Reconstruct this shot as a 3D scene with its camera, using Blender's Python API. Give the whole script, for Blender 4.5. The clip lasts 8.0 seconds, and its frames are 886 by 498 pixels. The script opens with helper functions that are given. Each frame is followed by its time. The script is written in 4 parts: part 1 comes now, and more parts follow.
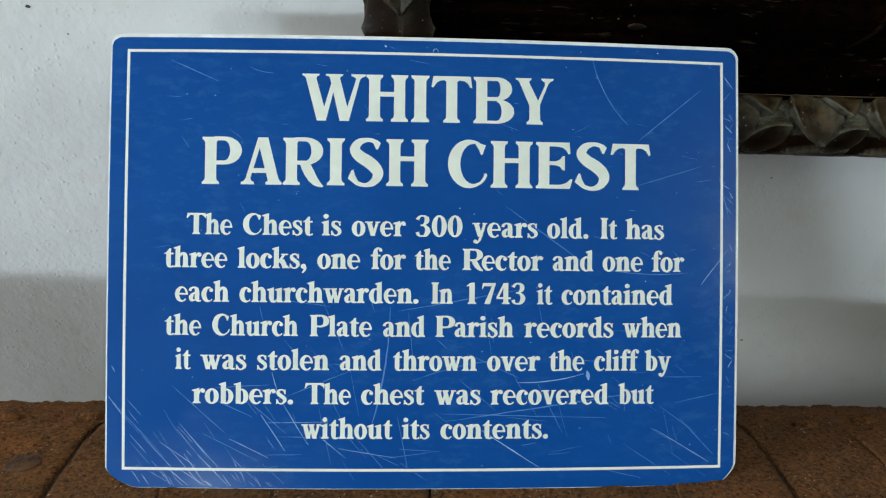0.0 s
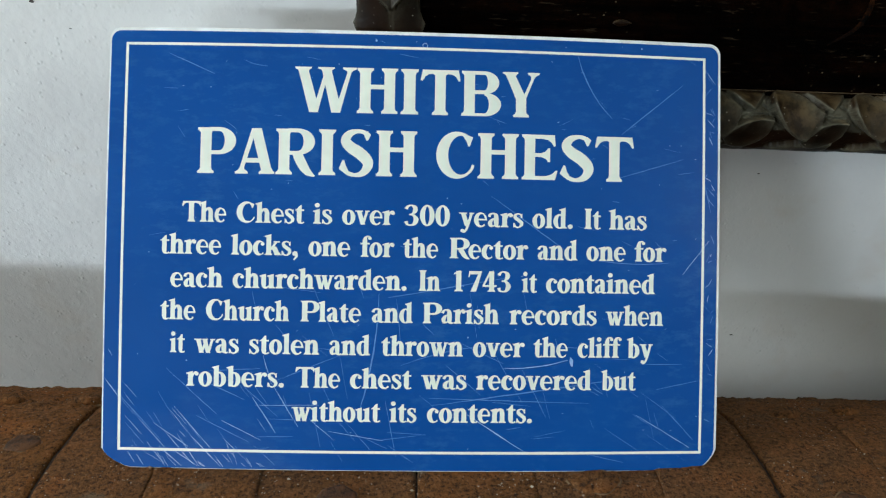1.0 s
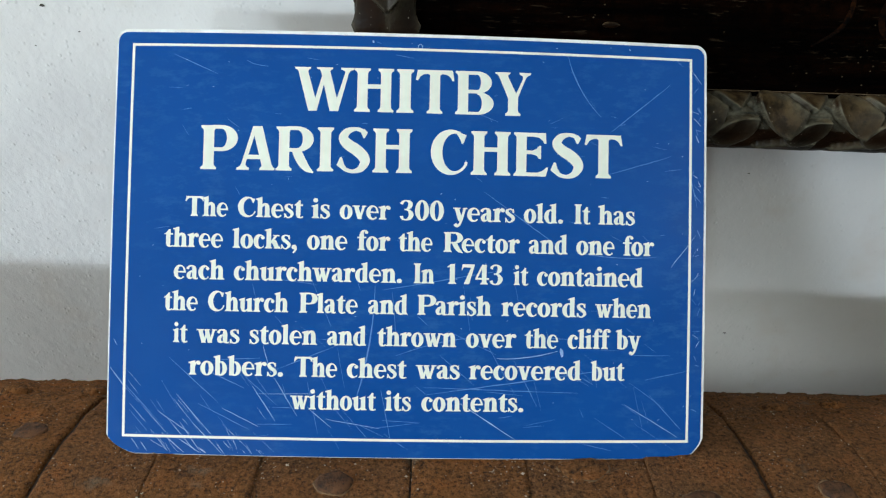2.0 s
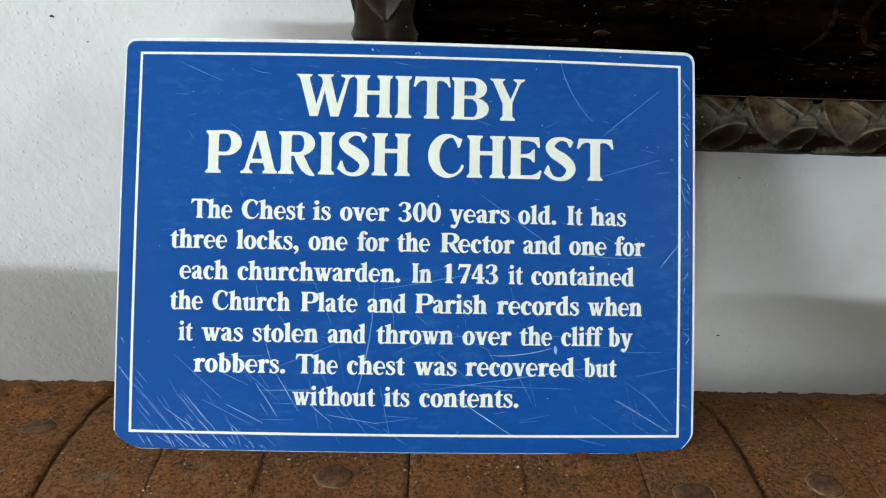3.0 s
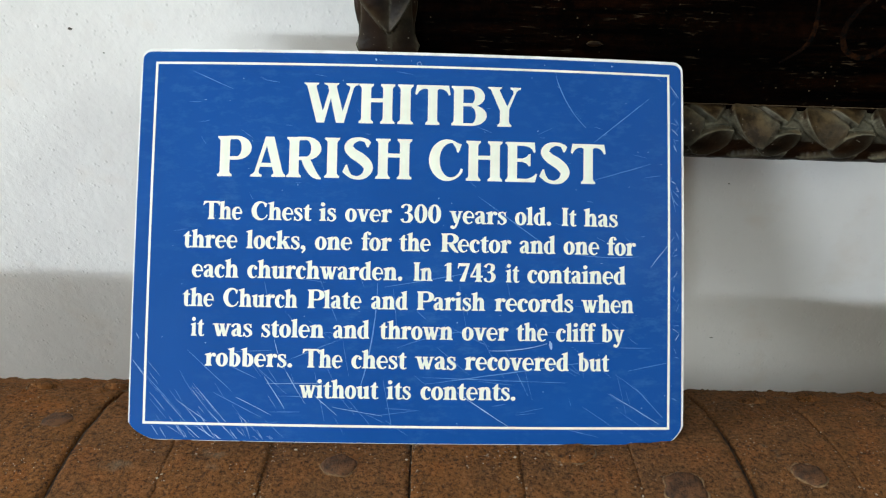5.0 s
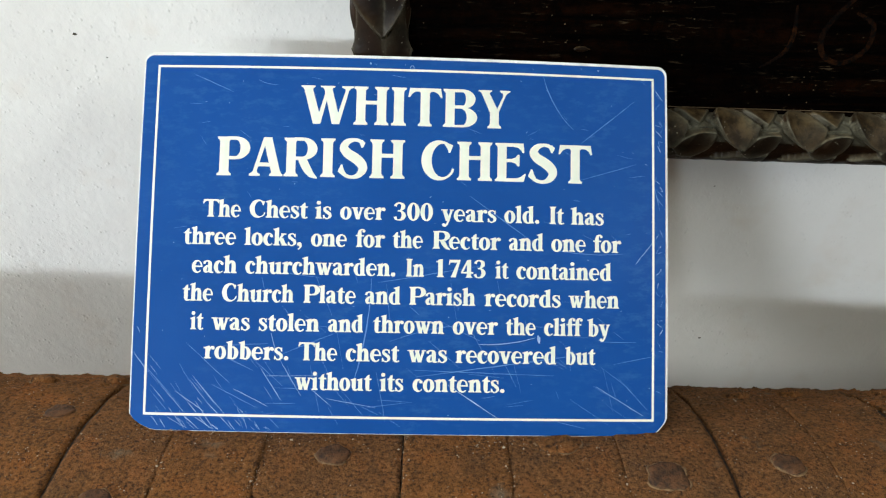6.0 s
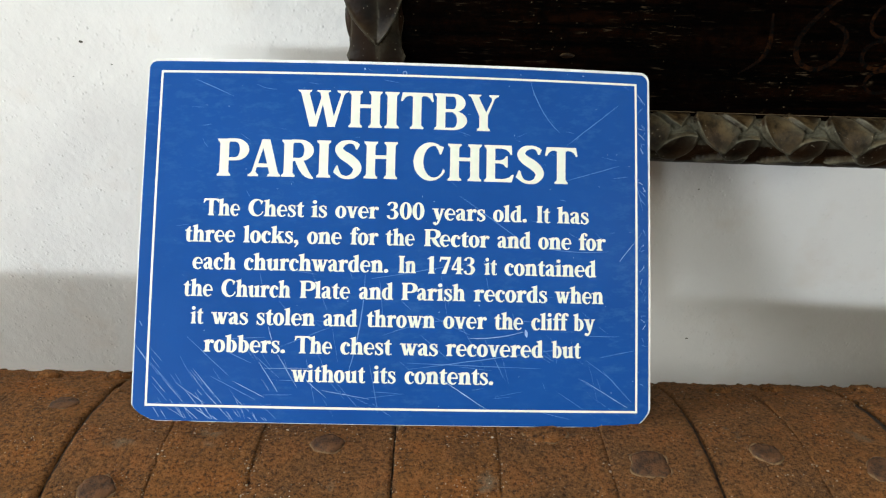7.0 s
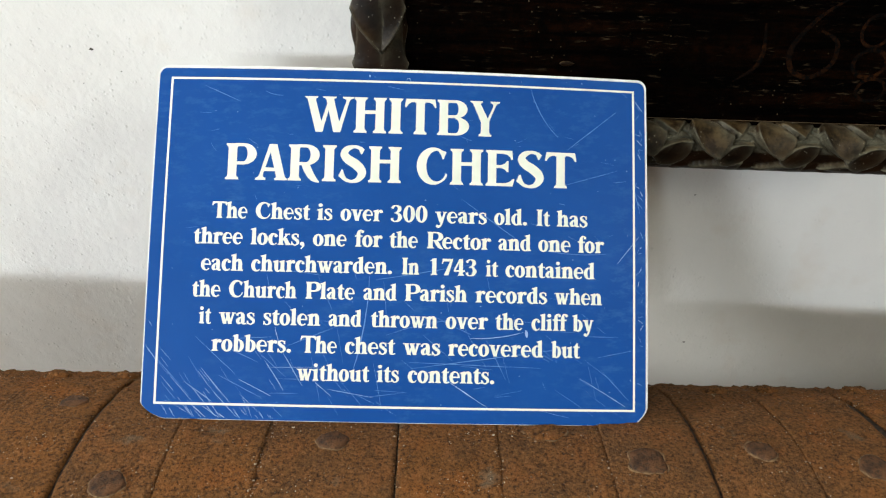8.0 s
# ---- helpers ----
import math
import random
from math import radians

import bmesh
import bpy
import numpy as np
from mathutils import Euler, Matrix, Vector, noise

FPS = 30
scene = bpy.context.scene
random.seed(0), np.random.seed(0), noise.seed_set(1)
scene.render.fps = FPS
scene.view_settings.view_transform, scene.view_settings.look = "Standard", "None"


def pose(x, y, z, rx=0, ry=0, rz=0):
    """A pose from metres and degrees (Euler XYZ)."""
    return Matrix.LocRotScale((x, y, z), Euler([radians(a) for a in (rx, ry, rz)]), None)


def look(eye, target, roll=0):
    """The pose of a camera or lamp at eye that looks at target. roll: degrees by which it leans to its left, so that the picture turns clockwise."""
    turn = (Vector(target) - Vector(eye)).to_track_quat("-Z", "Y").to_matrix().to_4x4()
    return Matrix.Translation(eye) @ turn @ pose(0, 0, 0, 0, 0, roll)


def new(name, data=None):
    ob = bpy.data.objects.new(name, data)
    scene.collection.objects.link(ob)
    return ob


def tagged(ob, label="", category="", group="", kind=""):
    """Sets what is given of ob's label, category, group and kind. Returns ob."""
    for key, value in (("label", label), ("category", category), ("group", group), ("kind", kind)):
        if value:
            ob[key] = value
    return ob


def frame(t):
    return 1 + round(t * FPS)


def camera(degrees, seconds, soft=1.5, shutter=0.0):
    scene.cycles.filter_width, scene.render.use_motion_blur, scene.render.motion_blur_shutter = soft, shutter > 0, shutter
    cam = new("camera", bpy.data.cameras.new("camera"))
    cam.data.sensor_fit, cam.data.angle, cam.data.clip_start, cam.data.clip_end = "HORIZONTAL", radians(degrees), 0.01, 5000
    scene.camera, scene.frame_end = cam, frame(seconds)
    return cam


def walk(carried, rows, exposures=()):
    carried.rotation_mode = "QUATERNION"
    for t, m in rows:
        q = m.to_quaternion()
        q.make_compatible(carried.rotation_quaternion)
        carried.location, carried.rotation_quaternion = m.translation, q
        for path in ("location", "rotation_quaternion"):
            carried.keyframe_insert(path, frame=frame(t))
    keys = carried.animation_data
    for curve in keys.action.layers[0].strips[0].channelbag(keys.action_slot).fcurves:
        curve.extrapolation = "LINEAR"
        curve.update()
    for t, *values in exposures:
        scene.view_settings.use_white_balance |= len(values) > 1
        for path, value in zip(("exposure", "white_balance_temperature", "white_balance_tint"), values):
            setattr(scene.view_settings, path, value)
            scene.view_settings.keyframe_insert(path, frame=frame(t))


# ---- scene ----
cam = camera(58.43, 8.0, soft=1.2)
PATH = [
    (0, (0.08509, -0.38228, 1.31635), (0.08893, 0.19429, 0.83671), 2.793),
    (0.5, (0.09406, -0.39161, 1.31709), (0.09573, 0.18534, 0.83790), 2.929),
    (1, (0.09773, -0.39925, 1.31883), (0.09601, 0.17886, 0.84104), 2.837),
    (1.5, (0.10248, -0.40857, 1.32125), (0.09643, 0.17132, 0.84566), 2.735),
    (3, (0.11007, -0.43872, 1.32751), (0.10074, 0.15141, 0.86474), 2.346),
    (3.5, (0.11048, -0.44502, 1.33206), (0.10009, 0.14782, 0.87279), 2.219),
    (4, (0.11197, -0.44988, 1.33316), (0.10109, 0.14434, 0.87568), 2.146),
    (4.5, (0.11220, -0.45780, 1.33421), (0.10053, 0.13808, 0.87892), 2.139),
    (6, (0.11886, -0.49022, 1.34009), (0.10758, 0.11417, 0.89615), 2.352),
    (6.5, (0.12567, -0.50380, 1.34237), (0.11483, 0.10384, 0.90288), 2.410),
    (7, (0.12640, -0.51774, 1.34503), (0.11540, 0.09387, 0.91107), 2.408),
    (7.5, (0.12753, -0.52752, 1.34523), (0.11705, 0.08696, 0.91534), 2.507),
    (8, (0.12369, -0.53524, 1.34886), (0.11364, 0.08200, 0.92292), 2.574),
]
EXPOSURES = [(0.0, -0.88, 5600, 0), (1.5, -0.67, 5640, 1), (3.5, -0.50, 5820, 3), (6.5, -0.33, 6110, 4), (8.0, -0.28, 6240, 5)]
walk(cam, [(t, look(eye, target, roll)) for t, eye, target, roll in PATH], EXPOSURES)

# ---- the plan, in metres ----
WALL_Y = 0.214                     # face of the plastered wall behind the chest
SIGN_AT = Vector((0.0788, 0.0193, 0.9707))
SIGN_X = Vector((0.99843, 0.05665, -0.00337)).normalized()
SIGN_Y = Vector((-0.0342, 0.64745, 0.76137))
SIGN_Z = SIGN_X.cross(SIGN_Y).normalized()
SIGN_Y = SIGN_Z.cross(SIGN_X)
SIGN_AT = SIGN_AT + 0.0032 * SIGN_Z
SIGN = Matrix.Translation(SIGN_AT) @ Matrix((SIGN_X, SIGN_Y, SIGN_Z)).transposed().to_4x4() @ Matrix.Diagonal((0.9952, 0.9952, 0.9952, 1.0))
SIGN_BOW = (0.0085, 0.0025)        # how far the sheet of the sign stands forward in its middle
DOME_Y, DOME_Z, DOME_R, DOME_RISE = -0.16, 0.5710, 0.2965, 0.003   # round lid of the chest
CHEST_TURN = 0.045                 # radians, as the chest stands askew to the wall
ROOM = (-9.0, 4.5, -9.0, WALL_Y, 0.0, 5.2)
WINDOW_KEY = (-2.58, 3.46, 0.8, 0.5)          # x, z, width, height in the south wall
# Unseen second window, added to carry the sign's shadow further right.
ADDED_WINDOW_SIDE = (-6.9, 3.46, 2.6, 0.5)
# The west and east windows are unseen, added for ambient light.
ADDED_WINDOW_WEST = (-3.2, 4.1, 1.6, 1.8)           # y, z, width, height in the west wall
ROOF_LIGHT = (-1.3, -0.75, 1.3, 1.0)          # x, y, width, depth in the ceiling
ADDED_WINDOW_EAST = (-3.4, 4.1, 1.6, 1.8)           # y, z, width, height in the east wall


# ---- world and light ----
world = bpy.data.worlds.new("sky")
scene.world = world
world.use_nodes = True
wn = world.node_tree
sky = wn.nodes.new("ShaderNodeTexSky")
sky.sky_type, sky.sun_disc = "NISHITA", False
sky.sun_elevation, sky.sun_rotation = radians(35), radians(200)
wn.nodes["Background"].inputs["Strength"].default_value = 0.1
wn.links.new(sky.outputs[0], wn.nodes["Background"].inputs["Color"])


def area_lamp(name, at, target, w, h, power, colour):
    data = bpy.data.lights.new(name, "AREA")
    data.shape, data.size, data.size_y, data.energy, data.color = "RECTANGLE", w, h, power, colour
    ob = new(name, data)
    ob.matrix_world = look(at, target)
    return ob


# The wider south window is added; it stretches the sign's shadow to the right.
for hole, power in ((WINDOW_KEY, 190), (ADDED_WINDOW_SIDE, 870)):
    area_lamp("daylight_south", (hole[0], ROOM[2] - 0.15, hole[1]), (0.1, 0.1, 0.9), hole[2], hole[3], power, (0.92, 0.965, 1.0))
# West and east lamps: added ambient from windows out of view.
area_lamp("daylight_west", (ROOM[0] - 0.15, ADDED_WINDOW_WEST[0], ADDED_WINDOW_WEST[1]), (0, -0.3, 0.9), ADDED_WINDOW_WEST[2], ADDED_WINDOW_WEST[3], 1150, (1.0, 0.985, 0.93))
area_lamp("daylight_roof", (ROOF_LIGHT[0], ROOF_LIGHT[1], ROOM[5] + 0.15), (ROOF_LIGHT[0] + 0.2, ROOF_LIGHT[1], 0.0), ROOF_LIGHT[2], ROOF_LIGHT[3], 95, (1.0, 0.985, 0.93))
area_lamp("daylight_east", (ROOM[1] + 0.15, ADDED_WINDOW_EAST[0], ADDED_WINDOW_EAST[1]), (0, ADDED_WINDOW_EAST[0], ADDED_WINDOW_EAST[1] - 1.6), ADDED_WINDOW_EAST[2], ADDED_WINDOW_EAST[3], 190, (1.0, 0.96, 0.83))


# ---- materials ----
class Mat:
    """A node material with a few short-hands."""

    def __init__(self, name, rough=0.6, metal=0.0, spec=0.5):
        self.m = bpy.data.materials.new(name)
        self.m.use_nodes = True
        self.t = self.m.node_tree
        self.b = self.t.nodes["Principled BSDF"]
        self.b.inputs["Roughness"].default_value = rough
        self.b.inputs["Metallic"].default_value = metal
        self.b.inputs["Specular IOR Level"].default_value = spec
        self.co = self.t.nodes.new("ShaderNodeTexCoord").outputs["Object"]

    def node(self, kind, **inputs):
        n = self.t.nodes.new(kind)
        for key, value in inputs.items():
            self.put(n.inputs[key.replace("_", " ")], value)
        return n

    def put(self, socket, value):
        if isinstance(value, bpy.types.NodeSocket):
            self.t.links.new(value, socket)
        else:
            socket.default_value = value

    def noise(self, scale, detail=4.0, rough=0.55, stretch=None, distort=0.0):
        co = self.co
        if stretch:
            mp = self.node("ShaderNodeMapping", Vector=co)
            mp.inputs["Scale"].default_value = stretch
            co = mp.outputs[0]
        return self.node("ShaderNodeTexNoise", Vector=co, Scale=scale, Detail=detail, Roughness=rough, Distortion=distort).outputs[0]

    def voronoi(self, scale, feature="F1", random=1.0):
        n = self.node("ShaderNodeTexVoronoi", Vector=self.co, Scale=scale, Randomness=random)
        n.feature = feature
        return n.outputs["Distance"]

    def ramp(self, fac, *stops):
        n = self.node("ShaderNodeValToRGB", Fac=fac)
        e = n.color_ramp.elements
        while len(e) < len(stops):
            e.new(0.5)
        for el, (at, c) in zip(e, stops):
            el.position, el.color = at, (*c, 1.0) if isinstance(c, tuple) else (c, c, c, 1.0)
        return n.outputs[0]

    def mix(self, fac, a, b, mode="MIX"):
        n = self.t.nodes.new("ShaderNodeMix")
        n.data_type, n.blend_type = "RGBA", mode
        for socket, v in ((n.inputs[0], fac), (n.inputs[6], a), (n.inputs[7], b)):
            self.put(socket, (*v, 1.0) if isinstance(v, tuple) else v)
        return n.outputs[2]

    def maths(self, op, a, b):
        n = self.t.nodes.new("ShaderNodeMath")
        n.operation = op
        self.put(n.inputs[0], a)
        self.put(n.inputs[1], b)
        return n.outputs[0]

    def colour(self, c):
        self.put(self.b.inputs["Base Color"], (*c, 1.0) if isinstance(c, tuple) else c)
        return self

    def rough(self, r):
        self.put(self.b.inputs["Roughness"], r)
        return self

    def bump(self, *layers):
        """layers: (height, strength, distance in metres), the coarse one first."""
        normal = None
        for height, strength, distance in layers:
            n = self.node("ShaderNodeBump", Height=height, Strength=strength, Distance=distance)
            if normal:
                self.t.links.new(normal, n.inputs["Normal"])
            normal = n.outputs[0]
        self.t.links.new(normal, self.b.inputs["Normal"])
        return self


def make_plaster():
    k = Mat("limewashed_plaster", 0.85, spec=0.3)
    broad, fine = k.noise(6, 5), k.noise(75, 4, 0.6)
    lumps = k.ramp(k.voronoi(190), (0.0, 1.0), (0.40, 0.0))
    mask = k.ramp(k.noise(70, 3), (0.50, 0.0), (0.66, 1.0))
    grains = k.maths("MULTIPLY", lumps, mask)
    c = k.mix(k.ramp(broad, (0.35, 0.0), (0.7, 1.0)), (0.81, 0.788, 0.770), (0.745, 0.717, 0.698))
    c = k.mix(k.ramp(k.noise(14, 3), (0.58, 0.0), (0.78, 0.4)), c, (0.66, 0.57, 0.49))
    spots = k.ramp(k.voronoi(13), (0.02, 1.0), (0.035, 0.0))
    c = k.mix(k.maths("MULTIPLY", spots, k.ramp(k.noise(5, 2), (0.5, 0.0), (0.6, 0.8))), c, (0.2, 0.17, 0.14))
    k.colour(c)
    k.bump((broad, 0.5, 0.012), (fine, 0.28, 0.0030), (grains, 0.42, 0.0017), (k.noise(420, 3, 0.6), 0.25, 0.0006))
    return k.m


def make_rust():
    k = Mat("rusted_iron", 0.9, 0.0, 0.12)
    broad, patch, mid, fine = k.noise(9, 5, 0.6), k.noise(26, 5, 0.62), k.noise(95, 6, 0.75), k.noise(330, 6, 0.78)
    rnd = k.node("ShaderNodeObjectInfo").outputs["Random"]
    c = k.mix(k.ramp(broad, (0.35, 0.0), (0.68, 1.0)), (0.180, 0.076, 0.021), (0.225, 0.091, 0.024))
    c = k.mix(k.ramp(patch, (0.52, 0.0), (0.66, 0.75)), c, (0.30, 0.104, 0.022))
    c = k.mix(k.ramp(patch, (0.32, 0.7), (0.47, 0.0)), c, (0.098, 0.050, 0.021))
    c = k.mix(k.ramp(mid, (0.50, 0.0), (0.68, 0.7)), c, (0.27, 0.115, 0.036))
    c = k.mix(k.ramp(mid, (0.33, 0.7), (0.46, 0.0)), c, (0.085, 0.045, 0.022))
    c = k.mix(k.ramp(rnd, (0.0, 0.0), (1.0, 0.3)), c, (0.13, 0.076, 0.042))
    c = k.mix(k.ramp(fine, (0.38, 0.9), (0.50, 0.0)), c, (0.036, 0.019, 0.010))
    c = k.mix(k.ramp(fine, (0.55, 0.0), (0.68, 0.8)), c, (0.37, 0.185, 0.068))
    grey = k.ramp(k.noise(24, 3, 0.5), (0.66, 0.0), (0.74, 0.5))
    c = k.mix(grey, c, (0.17, 0.16, 0.12))
    dust = k.maths("MULTIPLY", k.ramp(k.voronoi(260), (0.09, 1.0), (0.16, 0.0)), k.ramp(k.noise(30, 4), (0.50, 0.0), (0.62, 1.0)))
    c = k.mix(dust, c, (0.55, 0.46, 0.34))
    pits = k.maths("MULTIPLY", k.ramp(k.noise(310, 2, 0.5), (0.30, 0.8), (0.42, 0.0)), k.ramp(k.noise(30, 4), (0.38, 0.15), (0.60, 1.0)))
    k.colour(k.mix(pits, c, (0.040, 0.021, 0.012)))
    k.bump((broad, 0.3, 0.005), (k.noise(48, 4, 0.6), 0.35, 0.006), (mid, 0.8, 0.0034), (fine, 1.0, 0.0028), (k.maths("SUBTRACT", 1.0, pits), 0.8, 0.0016))
    return k.m


def make_rivet():
    k = Mat("worn_rivet_iron", 0.8, 0.0, 0.12)
    mid, fine = k.noise(80, 5, 0.65), k.noise(330, 5, 0.7)
    c = k.mix(k.ramp(mid, (0.38, 0.0), (0.62, 1.0)), (0.056, 0.030, 0.018), (0.115, 0.054, 0.025))
    c = k.mix(k.ramp(fine, (0.38, 0.8), (0.48, 0.0)), c, (0.03, 0.02, 0.015))
    k.colour(c)
    k.bump((mid, 0.7, 0.003), (fine, 0.6, 0.0012))
    return k.m


def make_wood(name, dark, warm, dust, rough=0.32):
    k = Mat(name, rough, spec=0.02)
    grain = k.noise(26, 6, 0.6, (0.35, 1.0, 5.0))
    broad = k.noise(8, 4)
    fine = k.noise(140, 4, 0.6, (0.5, 1.0, 3.0))
    c = k.mix(k.maths("MULTIPLY", k.ramp(grain, (0.40, 0.0), (0.66, 1.0)), k.ramp(k.noise(90, 5, 0.7), (0.36, 0.1), (0.62, 1.0))), dark, warm)
    c = k.mix(k.ramp(broad, (0.42, 0.0), (0.7, 0.7)), c, dark)
    c = k.mix(k.maths("MULTIPLY", k.ramp(fine, (0.60, 0.0), (0.70, 1.0)), k.ramp(k.noise(30, 4), (0.48, 0.0), (0.62, 0.9))), c, dust)
    specks = k.ramp(k.voronoi(150), (0.04, 1.0), (0.12, 0.0))
    c = k.mix(k.maths("MULTIPLY", specks, k.ramp(k.noise(18, 3), (0.50, 0.0), (0.60, 0.6))), c, (0.16, 0.12, 0.075))
    k.colour(c).rough(k.ramp(fine, (0.3, rough - 0.08), (0.7, rough + 0.2)))
    k.bump((grain, 0.3, 0.0015), (fine, 0.35, 0.0008))
    return k.m


def make_carved():
    """Dark oak, grey-green dust in grooves; its upper faces take dust and painted light."""
    k = Mat("carved_dark_oak", 0.42, spec=0.12)
    broad, fine = k.noise(34, 5, 0.6), k.noise(210, 5, 0.65)
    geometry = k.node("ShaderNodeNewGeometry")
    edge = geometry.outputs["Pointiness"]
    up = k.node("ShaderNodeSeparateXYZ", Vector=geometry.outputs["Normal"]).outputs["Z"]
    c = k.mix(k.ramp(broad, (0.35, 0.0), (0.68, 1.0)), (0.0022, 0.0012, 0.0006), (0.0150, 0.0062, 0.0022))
    # Paler by upward normal: settled dust, and light on the tops put into colour.
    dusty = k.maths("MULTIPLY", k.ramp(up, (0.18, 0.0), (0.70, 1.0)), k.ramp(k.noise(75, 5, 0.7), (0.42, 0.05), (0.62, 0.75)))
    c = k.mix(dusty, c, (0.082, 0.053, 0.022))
    # Convex upper edges paler: wear, with a highlight put into the colour.
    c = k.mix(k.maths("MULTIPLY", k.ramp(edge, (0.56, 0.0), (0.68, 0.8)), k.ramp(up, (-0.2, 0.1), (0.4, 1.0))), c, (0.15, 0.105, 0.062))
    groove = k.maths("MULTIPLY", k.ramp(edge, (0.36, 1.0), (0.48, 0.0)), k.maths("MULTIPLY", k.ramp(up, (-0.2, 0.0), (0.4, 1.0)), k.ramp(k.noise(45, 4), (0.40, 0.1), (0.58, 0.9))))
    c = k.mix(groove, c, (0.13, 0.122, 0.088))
    c = k.mix(k.maths("MULTIPLY", k.ramp(k.voronoi(230), (0.07, 0.9), (0.14, 0.0)), k.ramp(k.noise(40, 3), (0.48, 0.0), (0.58, 1.0))), c, (0.30, 0.27, 0.21))
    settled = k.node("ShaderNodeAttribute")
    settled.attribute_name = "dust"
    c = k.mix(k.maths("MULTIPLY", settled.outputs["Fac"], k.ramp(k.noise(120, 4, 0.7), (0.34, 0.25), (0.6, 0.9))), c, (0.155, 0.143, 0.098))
    k.colour(c)
    k.bump((broad, 0.4, 0.0015), (fine, 0.5, 0.0008))
    return k.m


def make_blue():
    k = Mat("glossy_blue_print", 0.14, spec=0.3)
    broad, fine = k.noise(10, 3), k.noise(420, 3, 0.6, (1.0, 1.0, 1.0))
    c = k.mix(k.ramp(broad, (0.3, 0.0), (0.7, 1.0)), (0.010, 0.059, 0.248), (0.013, 0.070, 0.278))
    scuff = k.maths("MULTIPLY", k.ramp(k.noise(60, 5, 0.7, (1.0, 2.2, 1.0)), (0.50, 0.0), (0.74, 0.30)), k.ramp(k.noise(7, 3), (0.40, 0.0), (0.64, 1.0)))
    c = k.mix(scuff, c, (0.07, 0.19, 0.42))
    k.colour(c).rough(k.ramp(k.noise(35, 4), (0.3, 0.10), (0.7, 0.18)))
    k.bump((broad, 0.05, 0.002), (fine, 0.05, 0.0003))
    return k.m


def make_ochre():
    k = Mat("faded_ochre_paint", 0.8, spec=0.05)
    left = k.maths("MULTIPLY", k.ramp(k.noise(170, 5, 0.7), (0.42, 0.0), (0.64, 1.0)), k.ramp(k.noise(38, 3), (0.34, 0.15), (0.60, 1.0)))
    k.colour(k.mix(left, (0.0005, 0.0003, 0.0002), (0.021, 0.0066, 0.0015)))
    return k.m


def make_plain(name, a, b, rough, scale=40, metal=0.0, bump=0.0008):
    k = Mat(name, rough, metal)
    n = k.noise(scale, 4)
    k.colour(k.mix(k.ramp(n, (0.35, 0.0), (0.65, 1.0)), a, b))
    k.bump((n, 0.3, bump))
    return k.m


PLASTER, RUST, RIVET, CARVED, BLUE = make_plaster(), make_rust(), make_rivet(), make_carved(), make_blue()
BOARD = make_wood("blackened_oak", (0.0003, 0.0002, 0.0002), (0.0062, 0.0020, 0.0007), (0.040, 0.027, 0.016))
IVORY = make_plain("ivory_print", (0.77, 0.775, 0.67), (0.72, 0.72, 0.62), 0.4, 120, bump=0.0001)
CORE = make_plain("white_plastic_core", (0.82, 0.82, 0.80), (0.66, 0.64, 0.60), 0.5, 70)
SCRATCH = make_plain("scratched_print", (0.20, 0.33, 0.60), (0.36, 0.46, 0.68), 0.55, 200, bump=0.0001)
SCRATCH_FAINT = make_plain("faint_scratched_print", (0.05, 0.15, 0.43), (0.10, 0.22, 0.50), 0.5, 200, bump=0.0001)
SEAM = make_plain("dark_seam_dirt", (0.014, 0.010, 0.008), (0.085, 0.048, 0.024), 0.95, 260, bump=0.002)
OCHRE = make_ochre()
KNOT = make_plain("chipped_oak", (0.060, 0.028, 0.012), (0.010, 0.005, 0.003), 0.8, 330)
CRUST = make_plain("pale_rust_crust", (0.20, 0.12, 0.052), (0.10, 0.050, 0.020), 0.9, 300, bump=0.001)
CRUMB = make_plain("lime_crumbs", (0.50, 0.41, 0.29), (0.16, 0.08, 0.035), 0.9, 90)
PIT = make_plain("dark_wall_pit", (0.10, 0.085, 0.07), (0.05, 0.042, 0.035), 0.95, 300)
# Out of view: floor, ceiling and side walls, toned for bounce and reflection.
FLAG = make_plain("worn_flagstone", (0.21, 0.185, 0.125), (0.15, 0.13, 0.085), 0.8, 6, bump=0.004)
CEILING = make_plain("limewashed_ceiling", (0.26, 0.245, 0.22), (0.21, 0.195, 0.17), 0.8, 8, bump=0.003)
SIDE_WALL = make_plain("bare_sandstone", (0.17, 0.155, 0.13), (0.12, 0.11, 0.09), 0.9, 8, bump=0.003)
LEAD = make_plain("grey_window_frame", (0.20, 0.20, 0.20), (0.14, 0.14, 0.14), 0.6)
GLASS = Mat("window_glass", 0.05)
GLASS.b.inputs["Transmission Weight"].default_value = 1.0
GLASS = GLASS.m


# ---- mesh helpers ----
def mesh_from(name, bm, material, smooth=False):
    data = bpy.data.meshes.new(name)
    if max(v.co.z for v in bm.verts) - min(v.co.z for v in bm.verts) > 0.0001 or len(bm.faces) < 9:
        bmesh.ops.recalc_face_normals(bm, faces=bm.faces)
    else:
        bm.normal_update()
        bmesh.ops.reverse_faces(bm, faces=[f for f in bm.faces if f.normal.z < 0])
    bm.to_mesh(data)
    bm.free()
    data.materials.append(material)
    if smooth:
        data.shade_smooth()
    return data


def part(name, bm, material, parent, label="", smooth=False):
    ob = new(name, bm if isinstance(bm, bpy.types.Mesh) else mesh_from(name, bm, material, smooth))
    ob.parent = parent
    return tagged(ob, label)


